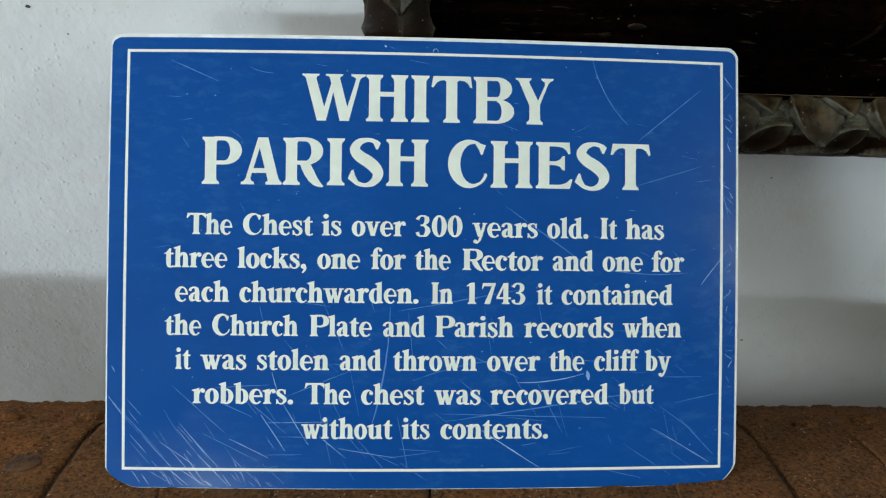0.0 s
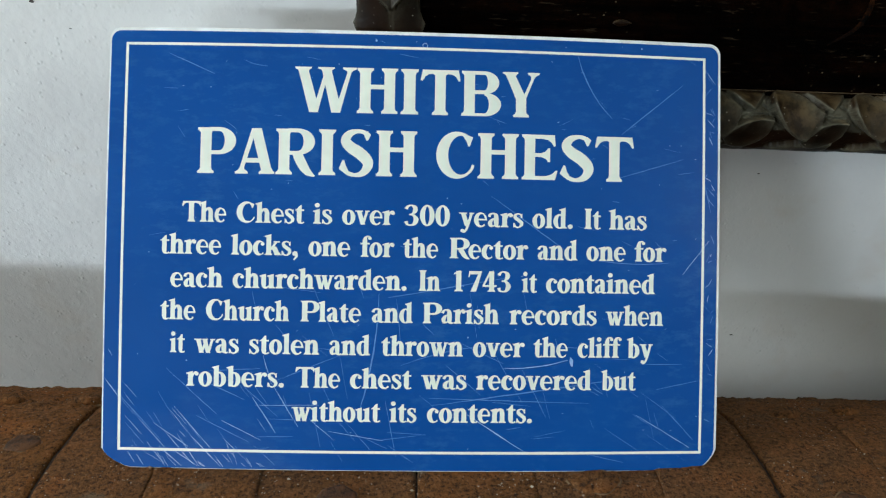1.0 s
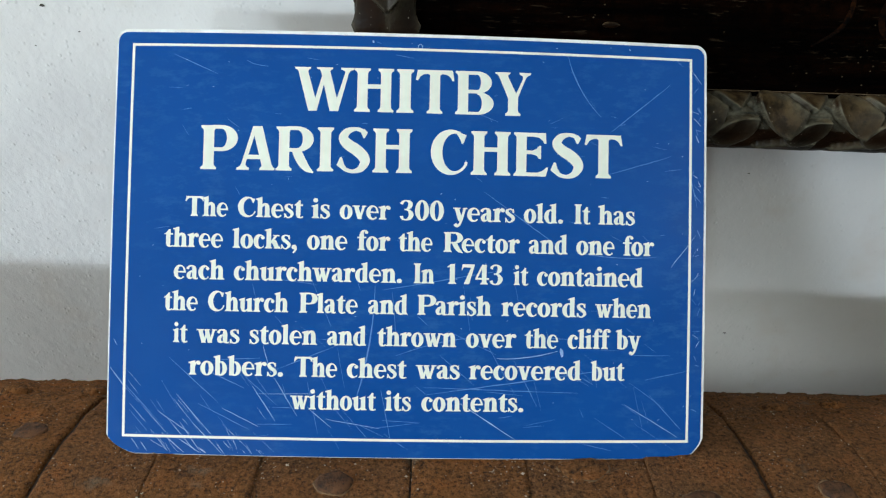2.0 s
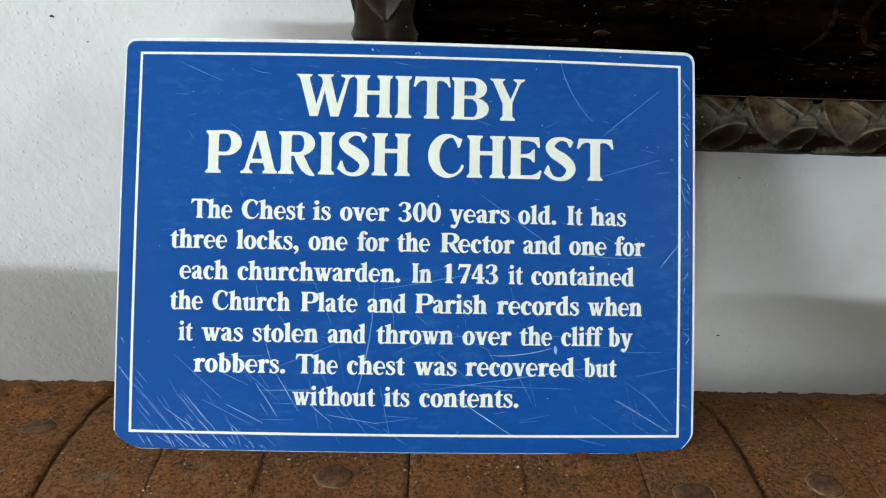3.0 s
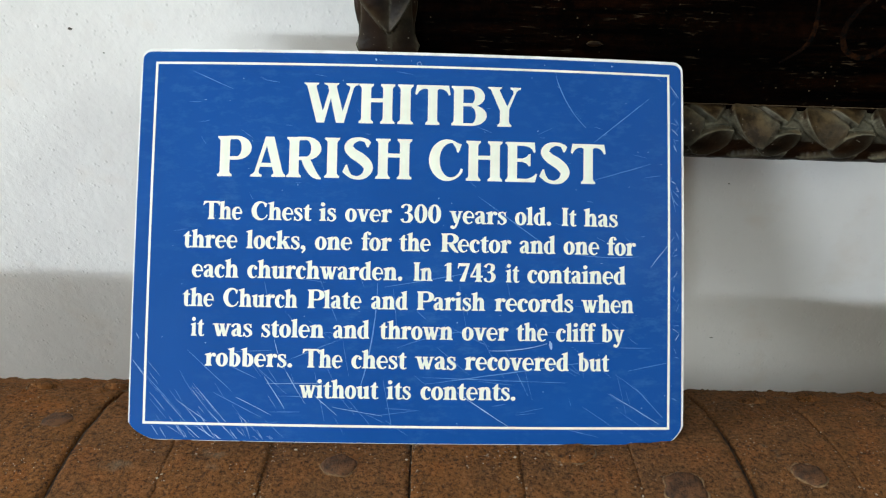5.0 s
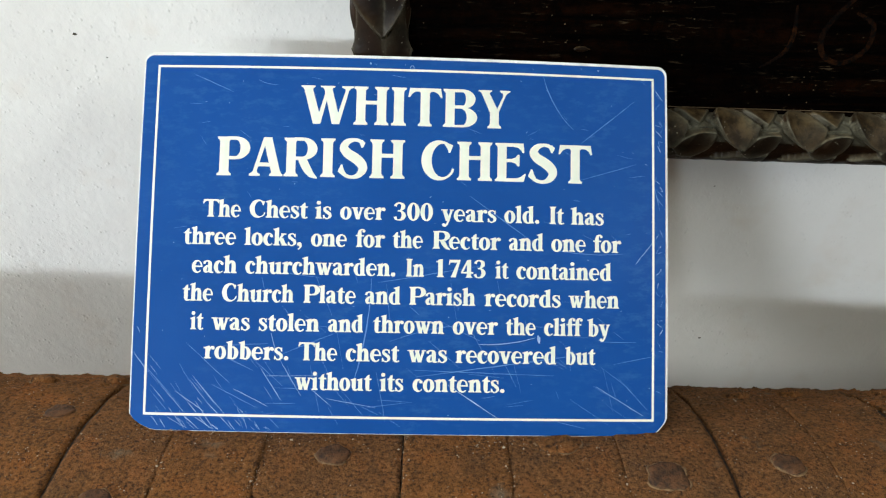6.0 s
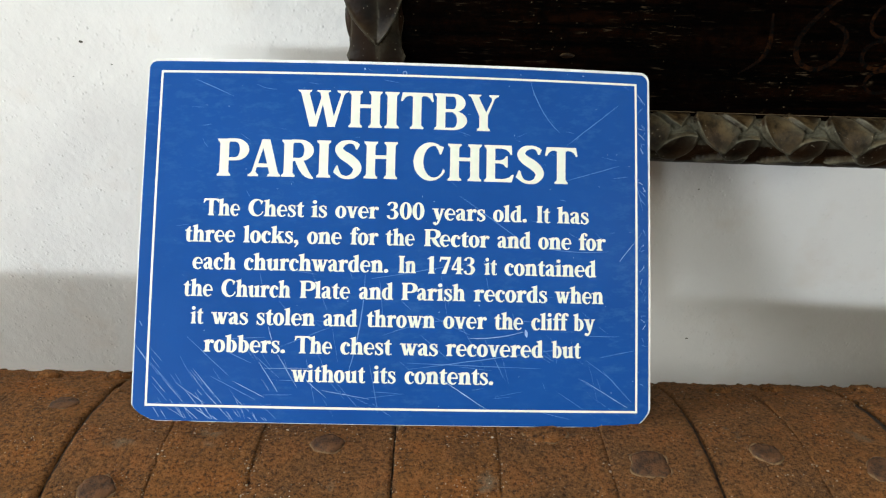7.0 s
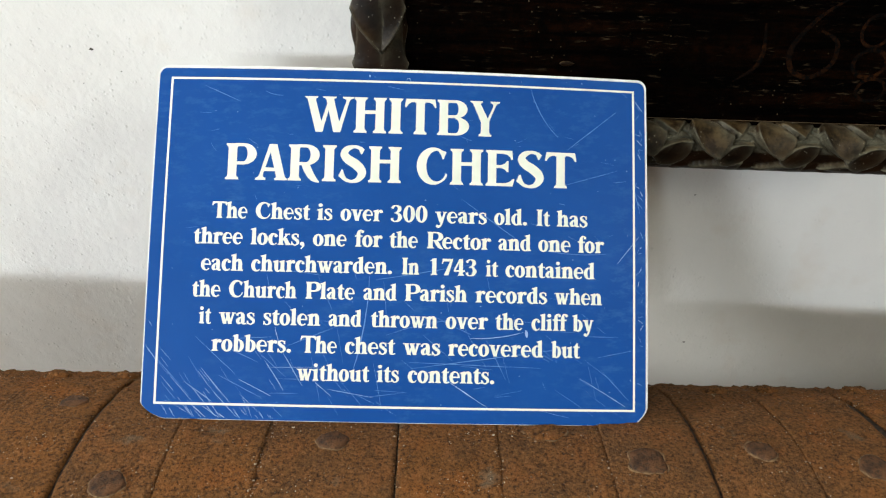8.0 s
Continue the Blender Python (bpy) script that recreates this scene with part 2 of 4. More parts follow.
def box(bm, x0, x1, y0, y1, z0, z1):
    vs = [bm.verts.new((x, y, z)) for x in (x0, x1) for y in (y0, y1) for z in (z0, z1)]
    for a, b, c, d in ((0, 1, 3, 2), (4, 6, 7, 5), (0, 4, 5, 1), (2, 3, 7, 6), (0, 2, 6, 4), (1, 5, 7, 3)):
        bm.faces.new((vs[a], vs[b], vs[c], vs[d]))
    return vs


def slab(*extent):
    bm = bmesh.new()
    box(bm, *extent)
    return bm


def bevelled(bm, width, segments=2):
    bmesh.ops.bevel(bm, geom=bm.edges[:], offset=width, segments=segments, affect="EDGES")
    return bm


def structure(name, bm, material, label, category):
    return tagged(new(name, mesh_from(name, bm, material)), label, category, kind="structure")


def holed_wall(along, u0, u1, face0, face1, z0, z1, hole, bm=None):
    """A wall along x or y, with one opening (centre, height of centre, width, height)."""
    bm = bm or bmesh.new()
    c, zc, w, h = hole
    for a, b, p, q in ((u0, c - w / 2, z0, z1), (c + w / 2, u1, z0, z1), (c - w / 2, c + w / 2, z0, zc - h / 2), (c - w / 2, c + w / 2, zc + h / 2, z1)):
        box(bm, *((a, b, face0, face1) if along == "x" else (face0, face1, a, b)), p, q)
    return bm


# ---- the room that closes the place; only its north wall is in view ----
x0, x1, y0, y1, z0, z1 = ROOM
structure("floor", slab(x0, x1, y0, y1, -0.2, 0.0), FLAG, "worn buff flagstone church floor", "floor")
lx, ly, lw, ld = ROOF_LIGHT
roof = bmesh.new()
for a, b, c, d in ((x0, lx - lw / 2, y0, y1), (lx + lw / 2, x1, y0, y1), (lx - lw / 2, lx + lw / 2, y0, ly - ld / 2), (lx - lw / 2, lx + lw / 2, ly + ld / 2, y1)):
    box(roof, a, b, c, d, z1, z1 + 0.2)
structure("ceiling", roof, CEILING, "plain plaster church ceiling with a roof light", "ceiling")
structure("wall_north", slab(x0 - 0.4, x1 + 0.4, y1, y1 + 0.5, -0.2, z1 + 0.2), PLASTER, "uneven white limewashed plaster wall behind the chest", "wall")
def wall_pit(x, z, r, seed):
    """A small dark chip in the plaster."""
    bm = bmesh.new()
    bm.faces.new([bm.verts.new((x + r * (1 + 0.5 * noise.noise(Vector((math.cos(a), math.sin(a), seed)))) * math.cos(a), y1 - 0.0006 - 0.0004 * math.sin(a), z + 0.7 * r * math.sin(a))) for a in (k * math.pi / 7 for k in range(14))])
    part("chip", bm, PIT, bpy.data.objects["wall_north"])


wall_pit(-0.248, 1.051, 0.0022, 1)
wall_pit(-0.222, 1.029, 0.0010, 2)
wall_pit(-0.264, 1.014, 0.0008, 3)
wall_pit(0.412, 0.713, 0.0018, 4)
wall_pit(0.381, 0.921, 0.0012, 7)
south = holed_wall("x", -4.7, x1 + 0.4, y0 - 0.4, y0, -0.2, z1 + 0.2, WINDOW_KEY)
holed_wall("x", x0 - 0.4, -4.7, y0 - 0.4, y0, -0.2, z1 + 0.2, ADDED_WINDOW_SIDE, south)
structure("wall_south", south, SIDE_WALL, "bare sandstone wall with a small window and an added wide one", "wall")
structure("wall_west", holed_wall("y", y0, y1, x0 - 0.4, x0, -0.2, z1 + 0.2, ADDED_WINDOW_WEST), SIDE_WALL, "bare sandstone side wall with an added window", "wall")
structure("wall_east", holed_wall("y", y0, y1, x1, x1 + 0.4, -0.2, z1 + 0.2, ADDED_WINDOW_EAST), SIDE_WALL, "bare sandstone side wall with an added window", "wall")


def window(name, m, w, h):
    """A fixed window in the plane x-z of m, with a frame, a middle bar and two panes."""
    top = tagged(new(name), "small unseen paned window with a grey metal frame", "window", kind="structure")
    top.matrix_world = m
    bm = bmesh.new()
    for a, b, c, d in ((-w / 2, w / 2, -h / 2, -h / 2 + 0.03), (-w / 2, w / 2, h / 2 - 0.03, h / 2), (-w / 2, -w / 2 + 0.03, -h / 2 + 0.03, h / 2 - 0.03), (w / 2 - 0.03, w / 2, -h / 2 + 0.03, h / 2 - 0.03), (-0.01, 0.01, -h / 2 + 0.03, h / 2 - 0.03)):
        box(bm, a, b, -0.02, 0.02, c, d)
    part("window_frame", bm, LEAD, top)
    for side in (-1, 1):
        lo, hi = sorted((side * 0.01, side * (w / 2 - 0.03)))
        pane = part("pane", slab(lo, hi, -0.003, 0.003, -h / 2 + 0.03, h / 2 - 0.03), GLASS, top)
        pane.visible_shadow = False
    return top


window("window_1", pose(WINDOW_KEY[0], y0 - 0.3, WINDOW_KEY[1]), WINDOW_KEY[2], WINDOW_KEY[3])
window("window_4", pose(ADDED_WINDOW_SIDE[0], y0 - 0.3, ADDED_WINDOW_SIDE[1]), ADDED_WINDOW_SIDE[2], ADDED_WINDOW_SIDE[3])
window("window_5", pose(x0 - 0.3, ADDED_WINDOW_WEST[0], ADDED_WINDOW_WEST[1], 0, 0, 90), ADDED_WINDOW_WEST[2], ADDED_WINDOW_WEST[3])
window("window_2", pose(lx, ly, z1 + 0.25, 90, 0, 0), lw, ld)
window("window_3", pose(x1 + 0.3, ADDED_WINDOW_EAST[0], ADDED_WINDOW_EAST[1], 0, 0, 90), ADDED_WINDOW_EAST[2], ADDED_WINDOW_EAST[3])


# ---- the iron chest ----
def dome_point(x, angle, radius):
    """A point of the lid: angle from the top towards the wall, in radians."""
    return Vector((x, DOME_Y + radius * math.sin(angle), DOME_Z + DOME_RISE * (x - 0.08) + radius * math.cos(angle)))


def rough_at(p, size):
    return noise.fractal(p * 60, 0.9, 2.0, 4) * size


def lid_plate(xa, xb, radius, thick, seed, drop_a, drop_b, a0=-1.05, a1=1.0):
    """One bent iron strip of the lid, with worn edges and an uneven face."""
    bm = bmesh.new()
    nx, na = max(4, int((xb - xa) / 0.0028)), 170
    shift = Vector((seed * 3.1, seed * 1.7, 0))
    rows = []
    for i in range(nx + 1):
        u = i / nx
        row = []
        for j in range(na + 1):
            angle = a0 + (a1 - a0) * j / na
            edge = min(u, 1 - u) * (xb - xa)
            wob = 0.0011 * noise.noise(Vector((xa if u < 0.5 else xb, angle * 14, seed)))
            fall = -(drop_a if u < 0.5 else drop_b) * max(0.0, 1 - edge / 0.0025) ** 2
            p = dome_point(xa + u * (xb - xa) + (wob if i in (0, nx) else 0), angle, radius)
            lift = rough_at(p + shift, 0.0009) + 0.0010 * noise.noise(p * 14 + shift) + fall + 0.0007 * noise.noise(p * 210 + shift)
            if p.y > -0.045:
                lift += 0.0042 * max(0.0, noise.noise(p * 95 + shift) - 0.05) + 0.0012 * noise.noise(p * 260 + shift)
            row.append(bm.verts.new(dome_point(p.x, angle, radius + lift)))
        rows.append(row)
    for a, b in zip(rows, rows[1:]):
        for j in range(na):
            bm.faces.new((a[j], b[j], b[j + 1], a[j + 1]))
    for row in (rows[0], rows[-1]):
        low = [bm.verts.new(dome_point(v.co.x, a0 + (a1 - a0) * j / na, radius - thick)) for j, v in enumerate(row)]
        for j in range(na):
            bm.faces.new((row[j], row[j + 1], low[j + 1], low[j]))
    return bm


def rivet_mesh(rx, ry, height, seed, material):
    """A flattened hand-forged rivet head of uneven outline, z up, foot at z = 0."""
    bm = bmesh.new()
    n, rings = 18, ((1.0, -0.25), (0.97, 0.35), (0.86, 0.8), (0.6, 1.0), (0.3, 1.02))
    loops = []
    for k, (r, z) in enumerate(rings):
        loop = []
        for i in range(n):
            a = 2 * math.pi * i / n
            wob = 1 + 0.30 * noise.noise(Vector((math.cos(a) * 1.3, math.sin(a) * 1.3, seed * 2.7)))
            dent = 0.5 * noise.noise(Vector((math.cos(a) * r * 2, math.sin(a) * r * 2, seed + 9.0)))
            loop.append(bm.verts.new((rx * r * wob * math.cos(a), ry * r * wob * math.sin(a), height * (z + (dent if k > 1 else 0)))))
        loops.append(loop)
    for a, b in zip(loops, loops[1:]):
        for i in range(n):
            bm.faces.new((a[i], a[(i + 1) % n], b[(i + 1) % n], b[i]))
    bm.faces.new(loops[-1])
    return mesh_from("rivet", bm, material, True)


def iron_chest():
    chest = tagged(new("iron_chest"), "old rusty iron-plated parish chest with a round riveted lid", "chest")
    chest.matrix_world = Matrix.Translation((0.08, DOME_Y, 0)) @ Matrix.Rotation(CHEST_TURN, 4, "Z") @ Matrix.Translation((-0.08, -DOME_Y, 0))
    xa, xb = -0.66, 0.84
    lean = DOME_RISE
    # body under the lid
    bm = slab(xa + 0.01, xb - 0.01, -0.405, 0.085, 0.06, 0.70)
    part("body", bevelled(bm, 0.006), RUST, chest, "rusted iron body of the chest")
    for px in (xa + 0.06, xb - 0.06):
        for py in (-0.36, 0.04):
            part("foot", bevelled(slab(px - 0.04, px + 0.04, py - 0.04, py + 0.04, 0.0, 0.06), 0.005), RUST, chest)
    # dark lining that shows in the seams
    bm = bmesh.new()
    ends = []
    for x in (xa + 0.005, xb - 0.005):
        ends.append([bm.verts.new(dome_point(x, -1.06 + 2.08 * j / 60, DOME_R - 0.0036)) for j in range(61)])
    for j in range(60):
        bm.faces.new((ends[0][j], ends[1][j], ends[1][j + 1], ends[0][j + 1]))
    for e in ends:
        bm.faces.new(e)
    part("lid_lining", bm, SEAM, chest, "dirt-filled dark lining under the lid plates", True)
    # strips of the lid; the wide gaps are open seams
    seams = (xa, -0.57, -0.49, -0.41, -0.325, -0.24, -0.16, -0.087, -0.015, 0.090, 0.171, 0.256, 0.335, 0.4155, 0.500, 0.585, 0.67, 0.755, xb)
    opened = {-0.41: 0.0014, -0.16: 0.0017, 0.090: 0.0007, 0.335: 0.0016, 0.500: 0.0040, 0.67: 0.0014}
    for n, (a, b) in enumerate(zip(seams, seams[1:])):
        ga, gb = opened.get(a, 0.0001), opened.get(b, 0.0001)
        part("lid_plate", lid_plate(a + ga, b - gb, DOME_R + (0.0005 if n % 2 else 0.0), 0.006, n, 0.0012 if a in opened else 0.00012, 0.0012 if b in opened else 0.00012), RUST, chest, smooth=True)
    # rivets: x, place across the lid, half width, half depth, height
    def stud(x, y, rx, ry, h, seed, material=RIVET, crusty=0.0):
        angle = math.asin((y - DOME_Y) / DOME_R)
        ob = part("rivet", rivet_mesh(rx * 0.9, ry * 0.9, h, seed, material), material, chest)
        ob.matrix_basis = Matrix.Translation(dome_point(x, angle, DOME_R + 0.0005)) @ Matrix.Rotation(-angle, 4, "X")
        bm = bmesh.new()
        rings = []
        for k in range(40):
            a = 2 * math.pi * k / 40
            wob = 1 + 0.30 * noise.noise(Vector((math.cos(a) * 1.3, math.sin(a) * 1.3, seed * 2.7)))
            lump = max(0.0, crusty + 0.25 + 1.2 * noise.noise(Vector((math.cos(a) * 2.6, math.sin(a) * 2.6, seed + 3.0))) + 0.4 * noise.noise(Vector((a * 9, seed, 0))))
            rings.append([bm.verts.new((0.9 * rx * wob * r * math.cos(a), 0.9 * ry * wob * r * math.sin(a), z)) for r, z in ((0.96, -0.002), (0.995, 0.0016 * lump - 0.0008), (1.02 + 0.04 * lump, 0.0014 * lump - 0.0008), (1.09, -0.002))])
        for k in range(40):
            for i in range(3):
                bm.faces.new((rings[k][i], rings[(k + 1) % 40][i], rings[(k + 1) % 40][i + 1], rings[k][i + 1]))
        part("crust", bm, CRUST, ob, "pale crust of rust", True)
    stud(0.039, -0.104, 0.014, 0.011, 0.0022, 1)
    stud(-0.120, -0.155, 0.016, 0.012, 0.0022, 2)
    stud(0.210, -0.088, 0.019, 0.013, 0.0012, 4, RUST)
    stud(0.286, -0.121, 0.018, 0.016, 0.0022, 5, RIVET, 0.6)
    stud(0.381, -0.107, 0.013, 0.013, 0.0022, 6, RIVET, 0.6)
    stud(0.466, -0.124, 0.015, 0.014, 0.0022, 7, RIVET, 0.6)
    stud(-0.186, -0.056, 0.014, 0.011, 0.0022, 8)
    for n, x in enumerate((-0.300, -0.234, -0.171, 0.386, 0.438, 0.53)):
        stud(x, 0.012 + 0.02 * noise.noise(Vector((x * 40, 0, 0))), 0.014, 0.010, 0.0048, 10 + n, RUST)
    for n, x in enumerate((-0.122, 0.039, 0.210, 0.285, 0.376, 0.462)):
        stud(x + 0.004, -0.235, 0.015, 0.014, 0.003, 30 + n)
    return chest


iron_chest()


def rust_crumbs():
    """Loose flakes of rust and lime on the lid, thickest along the closed seams and under the sign."""
    rng = random.Random(12)
    bm = bmesh.new()
    turn = Matrix.Translation((0.08, DOME_Y, 0)) @ Matrix.Rotation(CHEST_TURN, 4, "Z") @ Matrix.Translation((-0.08, -DOME_Y, 0))
    for k in range(1100):
        if k < 330:
            x, y = rng.choice((-0.087, -0.015, -0.015, 0.171, 0.256, 0.4155, 0.09)) + rng.gauss(0, 0.0025), rng.uniform(-0.2, -0.05)
        elif k < 450:
            x, y = rng.uniform(-0.12, 0.28), rng.gauss(-0.088, 0.006)
        elif k < 620:
            x, y = rng.uniform(-0.4, 0.6), rng.uniform(-0.22, 0.0)
        else:   # thick towards the wall
            x, y = rng.uniform(-0.42, 0.65), rng.gauss(0.0, 0.03)
        at = turn @ dome_point(x, math.asin((y - DOME_Y) / DOME_R), DOME_R + 0.0006)
        r = rng.choice((0.0003, 0.0004, 0.0004, 0.0005, 0.0006, 0.0010))
        axes = [Vector((rng.uniform(0.6, 1.5) * r, 0, 0)), Vector((0, rng.uniform(0.6, 1.3) * r, 0)), Vector((0, 0, rng.uniform(0.5, 1.0) * r))]
        spin = Matrix.Rotation(rng.uniform(0, 6.3), 3, (rng.uniform(-0.4, 0.4), rng.uniform(-0.4, 0.4), 1))
        vs = [bm.verts.new(at + spin @ (sign * axis)) for axis in axes for sign in (1, -1)]
        for i in (0, 1):
            for j in (2, 3):
                for l in (4, 5):
                    bm.faces.new((vs[i], vs[j], vs[l]))
    ob = new("rust_crumbs", mesh_from("rust_crumbs", bm, CRUMB))
    return tagged(ob, "pale crumbs of rust and lime on the chest lid", "debris", kind="stuff")


rust_crumbs()


# ---- lettering: a bold serif alphabet drawn from stems, bowls and strokes; the height of a capital is 1 ----
STEM, FOOT = 0.24, 0.062


class Pen:
    """Lays flat pieces of print into a bmesh; each piece lies a hair above the one before it."""

    def __init__(self, bm, layer):
        self.bm, self.layer, self.n, self.least = bm, layer, 0, 0.07
        self.x, self.y, self.sx, self.sy = 0.0, 0.0, 1.0, 1.0

    def at(self, x, y, sx, sy):
        self.x, self.y, self.sx, self.sy, self.n = x, y, sx, sy, 0

    def vert(self, p):
        return self.bm.verts.new((self.x + p[0] * self.sx, self.y + p[1] * self.sy, self.layer + 0.000004 * self.n))

    def poly(self, *pts):
        self.n += 1
        self.bm.faces.new([self.vert(p) for p in pts])

    def band(self, left, right):
        self.n += 1
        a, b = [self.vert(p) for p in left], [self.vert(p) for p in right]
        for i in range(len(a) - 1):
            self.bm.faces.new((a[i], a[i + 1], b[i + 1], b[i]))

    def bar(self, x0, x1, y0, y1):
        self.poly((x0, y0), (x1, y0), (x1, y1), (x0, y1))

    def serif(self, x0, x1, y, d=1, le=FOOT, re=FOOT):
        """A bracketed slab across the foot (d = 1) or head (d = -1) of a stem."""
        self.poly((x0 - le, y), (x1 + re, y), (x1 + re, y + d * 0.045), (x1 + re * 0.3, y + d * 0.08), (x1 - 0.005, y + d * 0.13),
                  (x0 + 0.005, y + d * 0.13), (x0 - le * 0.3, y + d * 0.08), (x0 - le, y + d * 0.045))

    def stem(self, x, y0=0.0, y1=1.0, w=STEM, foot=True, head=True):
        self.bar(x, x + w, y0, y1)
        if foot:
            self.serif(x, x + w, y0, 1)
        if head:
            self.serif(x, x + w, y1, -1)

    def flag(self, x, y, w=0.205):
        """The slanted head of a small letter's stem."""
        self.poly((x - 0.085, y - 0.075), (x - 0.085, y - 0.11), (x + 0.005, y - 0.15), (x + w, y - 0.15), (x + w, y + 0.02))

    def ring(self, cx, cy, rx, ry, irx, iry, dx=0.0, a0=0.0, a1=360.0):
        steps = max(8, int(abs(a1 - a0) / 9))
        angles = [radians(a0 + (a1 - a0) * k / steps) for k in range(steps + 1)]
        self.band([(cx + rx * math.cos(a), cy + ry * math.sin(a)) for a in angles], [(cx + dx + irx * math.cos(a), cy + iry * math.sin(a)) for a in angles])

    def disc(self, cx, cy, r):
        self.poly(*[(cx + r * math.cos(k * math.pi / 9), cy + r * math.sin(k * math.pi / 9)) for k in range(18)])

    def line(self, x0, y0, x1, y1, w):
        self.poly((x0 - w / 2, y0), (x0 + w / 2, y0), (x1 + w / 2, y1), (x1 - w / 2, y1))

    def stroke(self, *pts):
        """A smooth stroke of changing width through points (x, y, width)."""
        p = [Vector(q) for q in (pts[0], *pts, pts[-1])]
        way = []
        for a, b, c, d in zip(p, p[1:], p[2:], p[3:]):
            for k in range(6):
                t = k / 6
                way.append(0.5 * (2 * b + (c - a) * t + (2 * a - 5 * b + 4 * c - d) * t ** 2 + (3 * b - a - 3 * c + d) * t ** 3))
        way.append(p[-1])
        left, right = [], []
        for i, q in enumerate(way):
            go = way[min(i + 1, len(way) - 1)] - way[max(i - 1, 0)]
            side = Vector((-go.y, go.x)).normalized() * max(q.z, self.least) / 2
            left.append((q.x + side.x, q.y + side.y))
            right.append((q.x - side.x, q.y - side.y))
        self.band(left, right)


def glyph_A(p):
    p.poly((0.356, 1.0), (0.565, 1.0), (0.805, 0.07), (0.575, 0.07), (0.39, 0.775))
    p.poly((0.356, 1.0), (0.40, 0.80), (0.39, 0.775), (0.205, 0.15), (0.20, 0.07), (0.085, 0.07))
    p.bar(0.21, 0.54, 0.245, 0.345)
    p.serif(0.095, 0.20, 0.0, 1, 0.095, 0.08)
    p.serif(0.585, 0.80, 0.0, 1, 0.065, 0.06)
    return 0.86


def glyph_B(p):
    p.bar(0.058, 0.293, 0.0, 1.0)
    p.ring(0.50, 0.745, 0.327, 0.255, 0.078, 0.175, 0.0, -90, 90)
    p.ring(0.50, 0.2625, 0.375, 0.2625, 0.104, 0.20, 0.0, -90, 90)
    p.bar(0.25, 0.51, 0.92, 1.0)
    p.bar(0.25, 0.52, 0.49, 0.573)
    p.bar(0.25, 0.51, 0.0, 0.0625)
    p.serif(0.058, 0.293, 0.0, 1, 0.058, 0.0)
    p.serif(0.058, 0.293, 1.0, -1, 0.058, 0.0)
    return 0.875


def glyph_C(p):
    p.ring(0.43, 0.5, 0.43, 0.52, 0.27, 0.43, 0.09, 58, 318)
    p.poly((0.60, 0.985), (0.66, 0.94), (0.77, 0.90), (0.70, 0.70), (0.665, 0.70), (0.63, 0.81), (0.56, 0.915))
    p.poly((0.72, 0.212), (0.745, 0.29), (0.80, 0.285), (0.79, 0.22), (0.75, 0.152))
    return 0.80


def glyph_E(p):
    p.bar(0.06, 0.29, 0.0, 1.0)
    p.poly((0.25, 1.0), (0.72, 1.0), (0.74, 0.755), (0.70, 0.745), (0.65, 0.83), (0.58, 0.885), (0.45, 0.91), (0.25, 0.91))
    p.poly((0.25, 0.59), (0.42, 0.59), (0.52, 0.63), (0.575, 0.705), (0.62, 0.705), (0.62, 0.40), (0.575, 0.40), (0.52, 0.47), (0.42, 0.505), (0.25, 0.505))
    p.poly((0.25, 0.0), (0.73, 0.0), (0.787, 0.20), (0.75, 0.215), (0.66, 0.13), (0.55, 0.09), (0.45, 0.085), (0.25, 0.085))
    p.serif(0.06, 0.29, 0.0, 1, 0.06, 0.0)
    p.serif(0.06, 0.29, 1.0, -1, 0.06, 0.0)
    return 0.787


def glyph_H(p):
    p.stem(0.062)
    p.stem(0.603)
    p.bar(0.29, 0.62, 0.535, 0.635)
    return 0.905


def glyph_I(p):
    p.stem(0.062)
    return 0.364


def glyph_P(p):
    p.stem(0.062)
    p.ring(0.47, 0.7125, 0.37, 0.2975, 0.12, 0.2125, 0.0, -90, 90)
    p.bar(0.26, 0.48, 0.925, 1.01)
    p.bar(0.28, 0.48, 0.415, 0.50)
    return 0.84


def glyph_R(p):
    p.stem(0.062)
    p.ring(0.48, 0.72, 0.375, 0.29, 0.124, 0.205, 0.0, -90, 90)
    p.bar(0.26, 0.49, 0.925, 1.01)
    p.bar(0.28, 0.50, 0.43, 0.515)
    p.band(((0.36, 0.46), (0.40, 0.34), (0.46, 0.22), (0.55, 0.09), (0.66, -0.005), (0.76, -0.035), (0.855, -0.045)),
           ((0.58, 0.46), (0.635, 0.36), (0.69, 0.25), (0.745, 0.14), (0.80, 0.06), (0.84, 0.01), (0.865, -0.015)))
    return 0.865


def glyph_S(p):
    p.stroke((0.64, 0.90, 0.05), (0.54, 0.955, 0.09), (0.40, 0.975, 0.09), (0.23, 0.915, 0.16), (0.145, 0.77, 0.215), (0.25, 0.625, 0.245), (0.45, 0.50, 0.26),
             (0.605, 0.355, 0.25), (0.64, 0.22, 0.22), (0.54, 0.07, 0.15), (0.37, 0.012, 0.085), (0.20, 0.055, 0.09), (0.08, 0.14, 0.05))
    p.poly((0.605, 0.77), (0.64, 0.78), (0.70, 0.905), (0.62, 0.98), (0.52, 0.945))
    p.poly((0.0, 0.15), (0.08, 0.335), (0.12, 0.33), (0.16, 0.20), (0.23, 0.08), (0.16, 0.025))
    return 0.76


